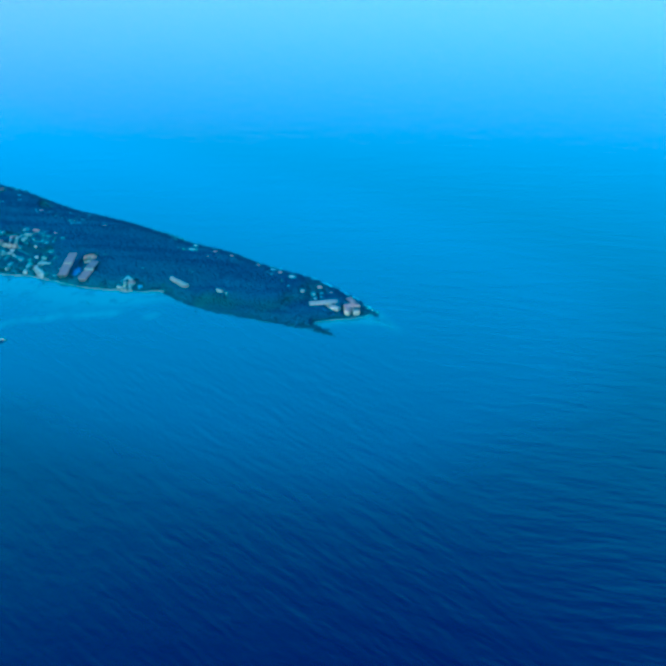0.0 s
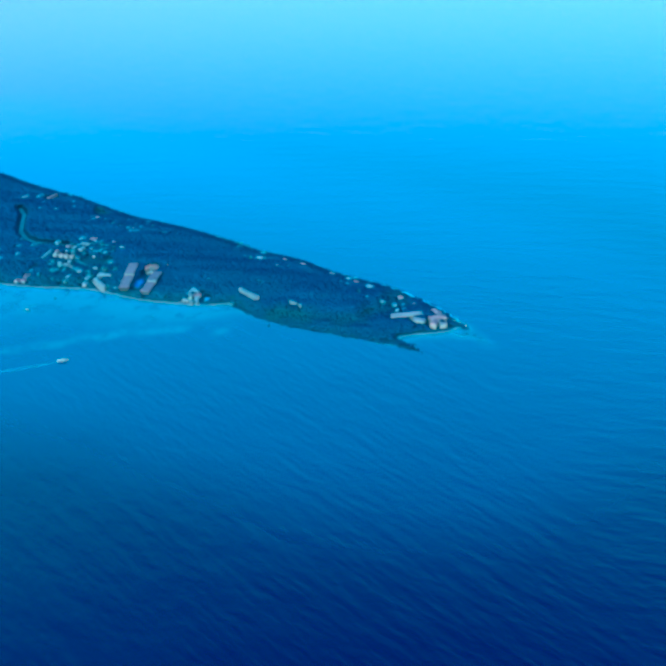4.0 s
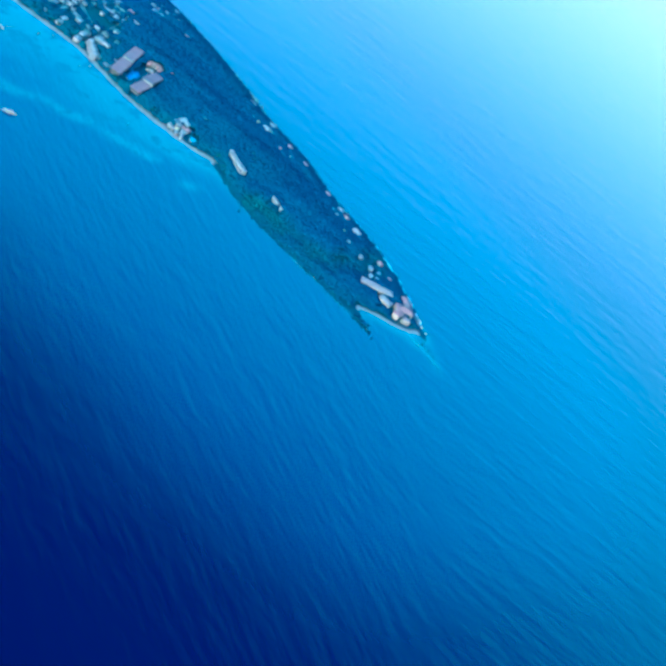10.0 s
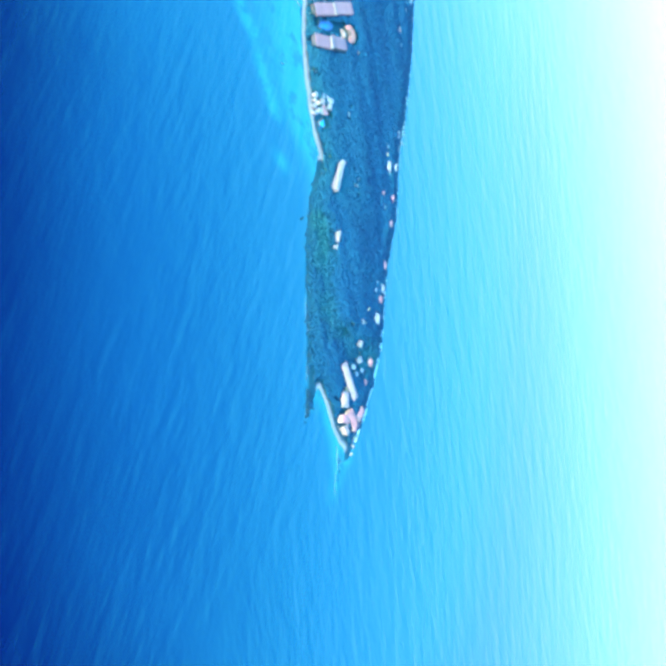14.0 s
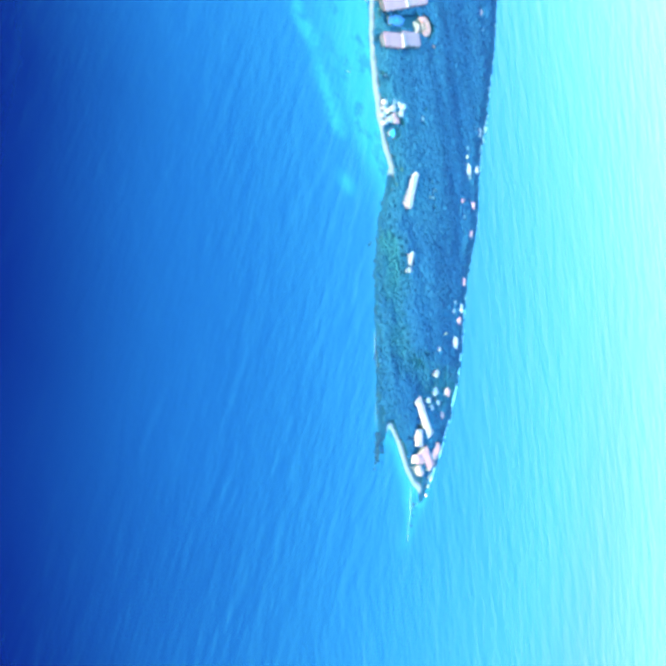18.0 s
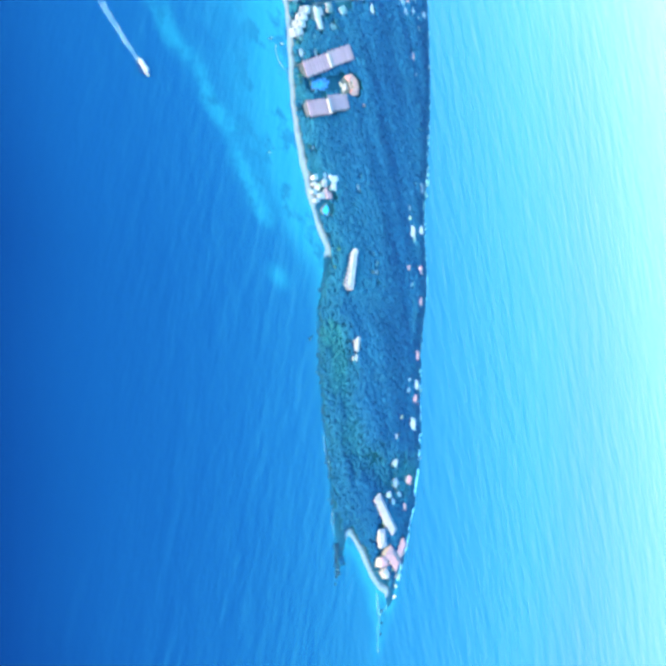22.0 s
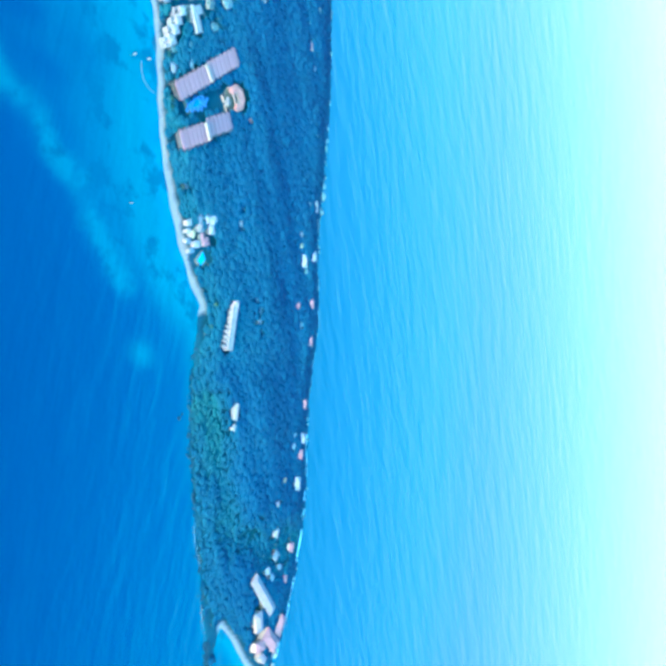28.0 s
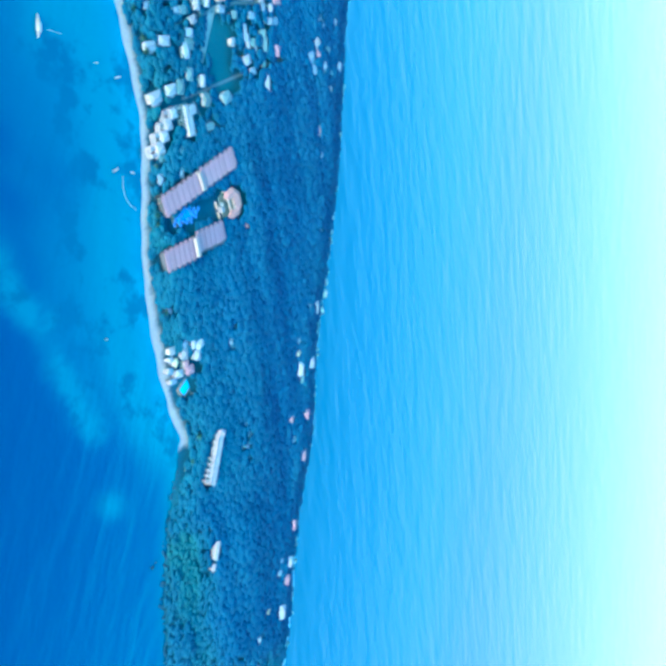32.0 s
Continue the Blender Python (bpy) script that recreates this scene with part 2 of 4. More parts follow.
M_WAKE, kt, kb = nodes_of("thinning_wake_foam")
kn = noise_of(kt, kt.nodes.new("ShaderNodeTexCoord").outputs["Object"], 0.45, 5.0, 0.7)
kb.inputs["Base Color"].default_value = (0.3, 0.32, 0.33, 1)
thin = add_node(kt, "ShaderNodeMath")
thin.operation = "MULTIPLY"
thin.inputs[1].default_value = 0.36
kt.links.new(ramp(kt, kn, 0.35, 0.65), thin.inputs[0])
kt.links.new(thin.outputs[0], kb.inputs["Alpha"])

M_LAND, lt, lb = nodes_of("island_ground")
tc = lt.nodes.new("ShaderNodeTexCoord")
sand_at, grass_at = lt.nodes.new("ShaderNodeAttribute"), lt.nodes.new("ShaderNodeAttribute")
sand_at.attribute_name, grass_at.attribute_name = "sand", "grass"
ln1, ln2 = noise_of(lt, tc.outputs["Object"], 0.05, 5.0), noise_of(lt, tc.outputs["Object"], 0.6, 5.0, 0.65)
soil = mix(lt, ramp(lt, ln1, 0.35, 0.65), (0.003, 0.03, 0.05), (0.0045, 0.036, 0.054))
soil = mix(lt, ramp(lt, ln2, 0.35, 0.7), soil, (0.0025, 0.026, 0.046))
green = mix(lt, ramp(lt, ln1, 0.35, 0.65), (0.004, 0.04, 0.054), (0.0055, 0.046, 0.056))
green = mix(lt, ramp(lt, ln2, 0.35, 0.7), green, (0.003, 0.034, 0.051))
sand = mix(lt, ramp(lt, ln2, 0.3, 0.7), (0.165, 0.15, 0.16), (0.125, 0.115, 0.128))
col = mix(lt, grass_at.outputs["Fac"], soil, green)
col = mix(lt, sand_at.outputs["Fac"], col, sand)
lt.links.new(col, lb.inputs["Base Color"])
lb.inputs["Roughness"].default_value = 0.9
lb.inputs["Specular IOR Level"].default_value = 0.04
lbump = add_node(lt, "ShaderNodeBump", Strength=0.8, Distance=0.5)
lt.links.new(ln2, lbump.inputs["Height"])
lt.links.new(lbump.outputs[0], lb.inputs["Normal"])

# ---- the lie of the land ----
# the sandy western shore, the rocky shore south of it, the cove by the point, then the eastern shore
WEST = [(110, 1750), (100, 1500), (125, 1320), (165, 1200), (215, 1105), (262, 1040), (294, 993), (317, 959), (338, 933), (366, 905), (388, 882),
        (411, 859), (428, 828), (441, 801), (457, 773), (476, 748), (503, 717), (524, 698), (544, 685)]
ROCKY = [(549, 665), (554, 640), (567, 602), (578, 577), (589, 559), (604, 534), (620, 507), (635, 485), (646, 461), (659, 442), (666, 426), (671, 431), (668, 446)]
COVE = [(672, 458), (694, 449), (714, 436), (733, 428), (744, 429), (752, 418), (758, 422)]
EAST = [(757, 446), (760, 485), (758, 526), (753, 564), (743, 600), (726, 642), (716, 675), (708, 722), (703, 748), (686, 782),
        (670, 820), (659, 868), (645, 920), (627, 972), (607, 1022), (588, 1061), (570, 1125), (548, 1227), (510, 1332), (480, 1461), (455, 1568), (440, 1750)]
COAST = np.array(WEST + ROCKY + COVE + EAST, float)


def to_line(x, y, pts, closed=False):
    """Distance from points to a run of segments."""
    a = np.asarray(pts, float)
    b = np.roll(a, -1, 0) if closed else a[1:]
    a = a if closed else a[:-1]
    best = np.full(np.shape(x), 1e9)
    for (ax, ay), (bx, by) in zip(a, b):
        dx, dy = bx - ax, by - ay
        s = np.clip(((x - ax) * dx + (y - ay) * dy) / (dx * dx + dy * dy + 1e-9), 0, 1)
        best = np.minimum(best, np.hypot(x - ax - s * dx, y - ay - s * dy))
    return best


def inland(x, y):
    """Distance to the coast, positive on land."""
    inside = np.zeros(np.shape(x), bool)
    a, b = COAST, np.roll(COAST, -1, 0)
    for (ax, ay), (bx, by) in zip(a, b):
        if ay != by:
            inside ^= ((ay > y) != (by > y)) & (x < (bx - ax) * (y - ay) / (by - ay) + ax)
    return np.where(inside, 1, -1) * to_line(x, y, COAST, True)


def smooth(v, lo, hi):
    s = np.clip((np.asarray(v) - lo) / (hi - lo), 0, 1)
    return s * s * (3 - 2 * s)


def wobble(x, y, size, seed=0.0):
    return (np.sin(x / size * 1.7 + y / size * 0.9 + seed) + np.sin(y / size * 2.1 - x / size * 0.6 + seed * 2.3) + np.sin((x + y) / size * 3.3 + seed * 0.7) * 0.6) / 2.6


def height(x, y):
    x, y = np.asarray(x, float), np.asarray(y, float)
    d = inland(x, y) + wobble(x, y, 9.0) * 1.6
    beach = np.minimum(to_line(x, y, WEST), to_line(x, y, COVE[:5]))
    sandy = 1 - smooth(beach, 14, 34)
    low = np.clip(d, -12, 30) * 0.075
    cliff = np.where(d > 0, 2.0 * smooth(d, 0, 7) + 0.008 * d, d * 0.5)
    z = sandy * low + (1 - sandy) * cliff
    return np.maximum(z + 0.9 * smooth(d, 25, 90) + 0.4 * wobble(x, y, 23.0, 2.0) * smooth(d, 8, 30), -6)


def gz(x, y):
    return float(height(np.array([x]), np.array([y]))[0])


def meadow_at(x, y):
    x, y = x + 6 * wobble(x, y, 17.0, 1.0), y + 6 * wobble(y, x, 13.0, 3.0)
    a = smooth(-to_line(x, y, [(585, 615), (612, 575), (632, 548), (650, 530)]), -30, -2) * 0.85
    b = smooth(-to_line(x, y, [(445, 950), (463, 930)]), -17, -12)
    c = smooth(-to_line(x, y, [(545, 1140), (548, 1112)]), -12, -7)
    e = smooth(-to_line(x, y, [(672, 530), (700, 528), (722, 530), (735, 545)]), -28, -4) * 0.85
    return np.maximum(np.maximum(a, b), np.maximum(c, e * 0.8))


def sheet(name, xs, ys, zs, keep, material, attrs=()):
    """A grid surface with float attributes on its vertices."""
    nx, ny = len(xs), len(ys)
    gx, gy = np.meshgrid(xs, ys)
    idx = np.arange(nx * ny).reshape(ny, nx)
    quads = np.stack([idx[:-1, :-1], idx[:-1, 1:], idx[1:, 1:], idx[1:, :-1]], -1).reshape(-1, 4)
    quads = quads[keep.ravel()[quads].any(1)]
    me = bpy.data.meshes.new(name)
    me.from_pydata(np.stack([gx, gy, zs], -1).reshape(-1, 3).tolist(), [], quads.tolist())
    for key, values in attrs:
        me.attributes.new(key, "FLOAT", "POINT").data.foreach_set("value", np.asarray(values, np.float32).ravel())
    me.polygons.foreach_set("use_smooth", np.ones(len(me.polygons), bool))
    me.materials.append(material)
    return new(name, me)


xs, ys = np.arange(70, 800, 2.6), np.arange(350, 1760, 2.6)
gx, gy = np.meshgrid(xs, ys)
land_d = inland(gx, gy) + wobble(gx, gy, 9.0) * 1.6
to_west, to_cove = to_line(gx, gy, WEST), to_line(gx, gy, COVE[:5])
LEDGES = [(641, 930), (640, 900), (646, 870), (655, 850)]
rough = 0.7 * (1 - smooth(to_line(gx, gy, EAST), 2, 5)) * np.maximum(1 - smooth(gy, 600, 660), smooth(wobble(gx, gy, 12.0, 2.0) + 0.5 * wobble(gx, gy, 5.0), 0.15, 0.6))
rough = np.maximum(rough, 0.8 * (1 - smooth(to_line(gx, gy, LEDGES), 3, 7)))
sandy = np.maximum((1 - smooth(to_west + 2.2 * wobble(gx, gy, 8.0, 5.0) + 1.4 * wobble(gy, gx, 3.5, 1.0), 4.5, 8.5)) * smooth(inland(gx, gy), -6, 0), 1 - smooth(to_cove, 3, 6))
sandy = np.maximum(sandy, rough)
ground = sheet("ground", xs, ys, height(gx, gy), land_d > -10, M_LAND, (("sand", sandy), ("grass", meadow_at(gx, gy))))
tagged(ground, "long low island with sandy beach, meadow and dark woodland floor", "ground", kind="structure")

# sea: fine squares round the island, wider ones out to the horizon
far = [100 * 1.35 ** k for k in range(1, 15)]
sx = np.array([-40 - f for f in reversed(far)] + list(np.arange(-40, 840, 5.0)) + [840 + f for f in far])
sy = np.array([300 - f for f in reversed(far)] + list(np.arange(300, 1760, 5.0)) + [1760 + f for f in far])
wx, wy = np.meshgrid(sx, sy)
off = np.maximum(-inland(wx, wy), 0)
w_west = to_line(wx, wy, WEST)
EDGE = [(20, 1000), (120, 900), (230, 790), (316, 729), (377, 699), (449, 662), (520, 655), (545, 670)]
edge = to_line(wx, wy, EDGE)
BAND = [(60, 880), (180, 800), (304, 738), (356, 722), (396, 703), (424, 683), (461, 665)]     # the pale sand bar along the drop-off
shelf = EDGE + WEST[::-1][1:] + [(-200, 1750), (-100, 1100)]
in_bay = np.zeros(wx.shape, bool)
for (ax, ay), (bx, by) in zip(shelf, shelf[1:] + shelf[:1]):
    if ay != by:
        in_bay ^= ((ay > wy) != (by > wy)) & (wx < (bx - ax) * (wy - ay) / (by - ay) + ax)
bay = smooth(np.where(in_bay, 1, -1) * edge + 8 * wobble(wx, wy, 22.0, 3.0), -15, 50)
shoal_v = bay * (0.14 + 0.16 * np.exp(-(w_west / 85.0) ** 2)) + 0.5 * np.exp(-(w_west / 34.0) ** 1.4)
streak = smooth(wobble(wx, wy, 14.0, 5.0) + 0.6 * wobble(wy, wx, 6.0, 1.0), -0.6, 0.3)
shoal_v = shoal_v + 0.4 * np.exp(-((to_line(wx, wy, BAND) + 3 * wobble(wx, wy, 11.0, 4.0)) / 11.0) ** 2) * (0.45 + 0.55 * streak)
for px, py, rx, ry, v in ((318, 868, 16, 26, 0.16), (264, 863, 22, 14, 0.14), (305, 787, 26, 12, -0.14), (339, 762, 24, 10, -0.1), (372, 790, 20, 16, -0.08)):
    shoal_v = shoal_v + v * np.exp(-((wx - px) / rx) ** 2 - ((wy - py) / ry) ** 2)
shoal_v = shoal_v + 0.25 * np.exp(-off / 5.0) + 0.6 * np.exp(-to_line(wx, wy, COVE[:5]) / 11.0)
shoal_v = shoal_v + 0.36 * np.exp(-(((wx - 498) / 15) ** 2 + ((wy - 625) / 10) ** 2))
shoal_v = shoal_v + 0.3 * np.exp(-(((wx - 748) / 12) ** 2 + ((wy - 392) / 30) ** 2)) + 0.3 * np.exp(-(((wx - 736) / 13) ** 2 + ((wy - 414) / 13) ** 2))
SPINE = np.array([(300, -900), (330, -500), (560, 0), (690, 250), (755, 425), (660, 800), (560, 1100), (450, 1750), (400, 3000)], float)
lee_v = smooth(np.interp(wy, SPINE[:, 1], SPINE[:, 0]) - wx, -70, 90)
offing_v = smooth(off, 230, 440)
sea = sheet("sea", sx, sy, np.zeros_like(wx), np.ones_like(wx, bool), M_SEA,
            (("shoal", np.clip(shoal_v, 0, 1)), ("lee", lee_v), ("offing", offing_v)))
tagged(sea, "deep blue sea with long low swell, turquoise over the shoals", "sea", kind="structure")


# ---- building kit ----
def part(name, bm, material, parent, label=""):
    """Links a bmesh as one mesh object under a thing or a part."""
    me = bpy.data.meshes.new(name)
    bm.to_mesh(me)
    bm.free()
    me.materials.append(material)
    ob = new(name, me)
    ob.parent = parent
    if label:
        ob["label"] = label
    return ob


def shared(name, me, parent, m):
    ob = new(name, me)
    ob.parent = parent
    ob.matrix_basis = m
    return ob


def block(bm, cx, cy, cz, sx, sy, sz, bevel=0.0, turn_z=0.0):
    """A box by its centre and size, its upright edges softened."""
    made = bmesh.ops.create_cube(bm, size=1.0, matrix=Matrix.Translation((cx, cy, cz)) @ Matrix.Rotation(turn_z, 4, "Z") @ Matrix.Diagonal((sx, sy, sz, 1)))
    if bevel:
        edges = list({e for v in made["verts"] for e in v.link_edges})
        bmesh.ops.bevel(bm, geom=edges, offset=bevel, segments=1, affect="EDGES")
    return bm


def boxed(*args, **kw):
    return block(bmesh.new(), *args, **kw)


def hipped(w, d, rise, over, z, gable=False):
    """A hipped or gabled roof with thick eaves, ridge along x."""
    bm = bmesh.new()
    a, b, t = w / 2 + over, d / 2 + over, 0.22
    r = a if gable else max(a - b, 0.02)
    pts = [(-a, -b, z), (a, -b, z), (a, b, z), (-a, b, z), (-a, -b, z + t), (a, -b, z + t), (a, b, z + t), (-a, b, z + t), (-r, 0, z + t + rise), (r, 0, z + t + rise)]
    v = [bm.verts.new(p) for p in pts]
    for f in ((3, 2, 1, 0), (0, 1, 5, 4), (1, 2, 6, 5), (2, 3, 7, 6), (3, 0, 4, 7), (4, 5, 9, 8), (6, 7, 8, 9), (5, 6, 9), (7, 4, 8)):
        bm.faces.new([v[i] for i in f])
    return bm


def eight_sided(radius, z0, z1, top=None, start=0.0, sides=8):
    """A drum or cone frustum."""
    bm = bmesh.new()
    top = radius if top is None else top
    lo = [bm.verts.new((radius * math.cos(start + k * math.tau / sides), radius * math.sin(start + k * math.tau / sides), z0)) for k in range(sides)]
    hi = [bm.verts.new((top * math.cos(start + k * math.tau / sides), top * math.sin(start + k * math.tau / sides), z1)) for k in range(sides)]
    for k in range(sides):
        n = (k + 1) % sides
        bm.faces.new((lo[k], lo[n], hi[n], hi[k]))
    bm.faces.new(hi)
    bm.faces.new(lo[::-1])
    return bm


def thing(name, x, y, z, rot, label, category, group=""):
    ob = new(name)
    ob.empty_display_size = 1.0
    ob.matrix_basis = pose(x, y, z, 0, 0, rot)
    return tagged(ob, label, category, group)


CLEAR = []      # x, y, radius kept free of trees


def window_part(x, y, z, wide, high, face, parent, z_turn):
    """A framed window on a wall; face: half its depth."""
    bm = bmesh.new()
    t = 0.12
    for cx, cz, sx, sz in ((0, high / 2, wide, t), (0, -high / 2, wide + 0.2, t), (-wide / 2, 0, t, high), (wide / 2, 0, t, high), (0, 0, 0.06, high)):
        block(bm, cx, 0, cz, sx, 0.14, sz)
    w = part("window", bm, M_WHITE, parent)
    w.matrix_basis = pose(x, y, z, 0, 0, z_turn)
    part("pane", boxed(0, 0.02, 0, wide - 0.05, 0.05, high - 0.05), M_GLASS, w)


def house(label, x, y, w, d, h, rot, roof, wall, style="hip", group="houses", name="house", category="house", rise=None, clear=1.0):
    z = min(gz(x + ox, y + oy) for ox in (-w / 3, w / 3) for oy in (-d / 3, d / 3))
    ob = thing(name, x, y, z, rot, label, category, group)
    CLEAR.append((x, y, max(w, d) * 0.5 * clear + 2.0))
    part("plinth", boxed(0, 0, 0.1, w + 0.5, d + 0.5, 1.6, 0.05), M_PAVE, ob)
    part("wall", boxed(0, 0, 0.9 + h / 2, w, d, h, 0.04), wall, ob)
    top = 0.9 + h
    if style == "flat":
        part("roof", boxed(0, 0, top + 0.1, w + 0.5, d + 0.5, 0.28, 0.05), roof, ob)
        for px, py, sx, sy in ((0, d / 2, w + 0.4, 0.2), (0, -d / 2, w + 0.4, 0.2), (w / 2, 0, 0.2, d - 0.2), (-w / 2, 0, 0.2, d - 0.2)):
            part("parapet", boxed(px, py, top + 0.55, sx, sy, 0.62), wall, ob)
        part("stair_head", boxed(w * 0.22, d * 0.1, top + 1.3, min(3.0, w * 0.3), min(2.6, d * 0.35), 2.1, 0.04), wall, ob)
    else:
        up = rise or d * 0.28
        part("roof", hipped(w, d, up, 0.9, top, style == "gable"), roof, ob)
        half = (w / 2 + 0.9) if style == "gable" else max(w / 2 - d / 2, 0.3)
        part("ridge_cap", boxed(0, 0, top + 0.22 + up, half * 2, 0.35, 0.18, 0.05), roof, ob)
    part("door", boxed(w * 0.08, -d / 2 - 0.03, 0.9 + 1.05, 1.1, 0.1, 2.1), M_WOOD, ob)
    floors = 2 if h > 4.5 else 1
    for fl in range(floors):
        zc = 0.9 + 1.5 + fl * 2.8
        for sx in (-0.32, 0.36):
            window_part(w * sx, -d / 2 - 0.02, zc, min(1.8, w * 0.2), 1.2, 0, ob, 0)
            window_part(w * sx, d / 2 + 0.02, zc, min(1.8, w * 0.2), 1.2, 0, ob, 180)
        window_part(-w / 2 - 0.02, 0, zc, min(1.8, d * 0.3), 1.2, 0, ob, -90)
        window_part(w / 2 + 0.02, 0, zc, min(1.8, d * 0.3), 1.2, 0, ob, 90)
    if w > 7 and style != "flat":
        part("veranda_roof", boxed(0, -d / 2 - 1.3, 0.9 + 2.7, w * 0.7, 2.5, 0.14), roof, ob)
        for sx in (-0.33, 0, 0.33):
            part("post", boxed(w * sx, -d / 2 - 2.4, 0.9 + 1.3, 0.18, 0.18, 2.7), M_WHITE, ob)
    return ob


ROOFS = {"w": (M_WHITE_ROOF, "white metal-roofed"), "p": (M_PINK_ROOF, "pink tile-roofed"), "g": (M_GREY_ROOF, "grey sheet-roofed"), "t": (M_TEAL_ROOF, "green sheet-roofed"),
         "o": (M_ORANGE_ROOF, "orange tile-roofed"), "h": (M_THATCH, "brown thatched")}


def row_of(places, what, where, group, style="hip", name="house", category="house", wall=M_WHITE, h=3.4):
    for x, y, w, d, rot, key in places:
        w, d = w * 0.76, d * 0.76
        roof, words = ROOFS[key]
        if y > 870:     # keep the roofs over their plots
            lift = max(gz(x, y) + h - 2.6, 0)
            x, y = x - 0.7 * lift, y - 0.7 * lift
        house(f"{words} {what} {where}", x, y, w, d, h if max(w, d) < 12 else h + 1.6, rot, roof, wall, style, group, name, category)


# ---- houses along the eastern shore, from the point northwards ----
row_of([(699, 568, 9, 7, 100, "w"), (709, 545, 9, 6, 80, "w"), (716, 527, 8, 7, 60, "g"), (737, 539, 9, 7, 95, "p"), (709, 512, 6, 5, 30, "w"),
        (717, 507, 8, 5, 70, "g"), (738, 511, 7, 5, 100, "p"), (725, 519, 5, 4, 20, "g"), (702, 590, 5, 4, 10, "h")],
       "house", "among lawns near the point", "houses near the point")
row_of([(724, 593, 14, 9, 105, "w"), (719, 619, 9, 6, 100, "p"), (716, 633, 10, 7, 105, "w"), (702, 632, 6, 4, 80, "g"), (705, 622, 5, 4, 70, "g"),
        (707, 662, 9, 6, 100, "p"), (692, 718, 10, 7, 110, "p"), (681, 750, 10, 7, 110, "p"), (661, 739, 9, 7, 100, "p"), (672, 725, 5, 4, 60, "g")],
       "house", "on the wooded eastern shore", "houses on the eastern shore")
row_of([(667, 791, 10, 8, 115, "w"), (655, 780, 13, 8, 110, "w"), (640, 800, 7, 4, 115, "g"), (651, 834, 12, 8, 110, "w"), (641, 831, 7, 4, 110, "g"),
        (661, 773, 6, 4, 100, "t"), (645, 790, 5, 4, 80, "h"), (628, 895, 6, 4, 110, "g"), (622, 905, 5, 4, 100, "t"), (588, 965, 11, 6, 120, "p"),
        (600, 950, 6, 5, 110, "g"), (577, 985, 6, 5, 90, "g")],
       "house", "above the rocky eastern shore", "houses on the eastern shore")
row_of([(542, 1062, 8, 6, 110, "w"), (545, 1043, 8, 6, 40, "g"), (552, 1042, 7, 6, 60, "g"), (552, 1026, 10, 8, 30, "w"), (567, 1029, 9, 8, 20, "t"),
        (550, 1010, 10, 8, 50, "g"), (569, 1015, 10, 8, 60, "w"), (559, 1004, 9, 7, 120, "g"), (566, 1056, 6, 5, 100, "w"), (585, 1004, 6, 8, 110, "w"),
        (590, 1029, 7, 5, 100, "g"), (558, 1018, 8, 7, 10, "p")],
       "cottage", "clustered near the north-east shore", "cottages in the north-east", name="cottage", category="cottage")
row_of([(532, 1102, 12, 9, 100, "p"), (523, 1100, 9, 6, 60, "g"), (525, 1114, 8, 5, 110, "w"), (538, 1085, 7, 5, 100, "g"), (509, 1253, 34, 7, 30, "p"), (486, 1236, 14, 6, 40, "g"),
        (520, 1180, 9, 6, 70, "g"), (490, 1190, 9, 6, 20, "w"), (470, 1210, 8, 6, 50, "g"), (530, 1205, 8, 6, 110, "g")],
       "house", "on the wooded northern slope", "houses in the north")

# ---- the village behind the beach ----
row_of([(394, 904, 12, 6, 40, "w"), (403, 915, 12, 6, 35, "w"), (424, 923, 12, 5, 130, "g"), (434, 911, 9, 6, 120, "t"), (430, 898, 11, 6, 120, "t"),
        (423, 891, 11, 7, 45, "w"), (413, 878, 13, 8, 50, "w"), (447, 915, 9, 4, 125, "w"), (393, 953, 12, 7, 110, "t"), (482, 957, 9, 7, 60, "w"),
        (509, 985, 9, 7, 110, "p"), (495, 980, 13, 5, 120, "t")],
       "house", "in the beach village", "village houses")
row_of([(474, 920, 10, 8, 60, "t"), (418, 957, 11, 5, 125, "w"), (409, 960, 14, 3, 125, "g"), (426, 965, 9, 4, 125, "w"), (420, 945, 6, 5, 60, "w"),
        (453, 1010, 7, 7, 40, "w"), (461, 1014, 8, 5, 40, "w"), (470, 1016, 9, 5, 130, "w"), (457, 996, 9, 5, 125, "w"), (463, 1000, 9, 4, 125, "w"),
        (474, 1008, 10, 5, 125, "w"), (489, 1020, 14, 11, 130, "p")],
       "house", "in the dense village", "village houses")
row_of([(418, 1001, 8, 8, 35, "w"), (424, 991, 8, 8, 35, "w"), (429, 983, 8, 8, 35, "w"), (436, 977, 8, 8, 35, "p")],
       "square block", "in a row beside the village lane", "square blocks in a row", "flat", "apartment_block", "apartment block", M_CREAM, 5.2)
row_of([(398, 1006, 8, 5, 35, "w"), (405, 1012, 8, 5, 35, "w"), (411, 1017, 8, 5, 35, "w"), (417, 1022, 8, 5, 35, "w"), (425, 1015, 7, 6, 30, "p"), (445, 1019, 8, 7, 60, "p"),
        (346, 950, 13, 8, 45, "p"), (355, 960, 13, 8, 45, "p"), (338, 957, 12, 8, 45, "p"), (366, 972, 9, 5, 45, "w")],
       "house", "by the northern village lane", "village houses")
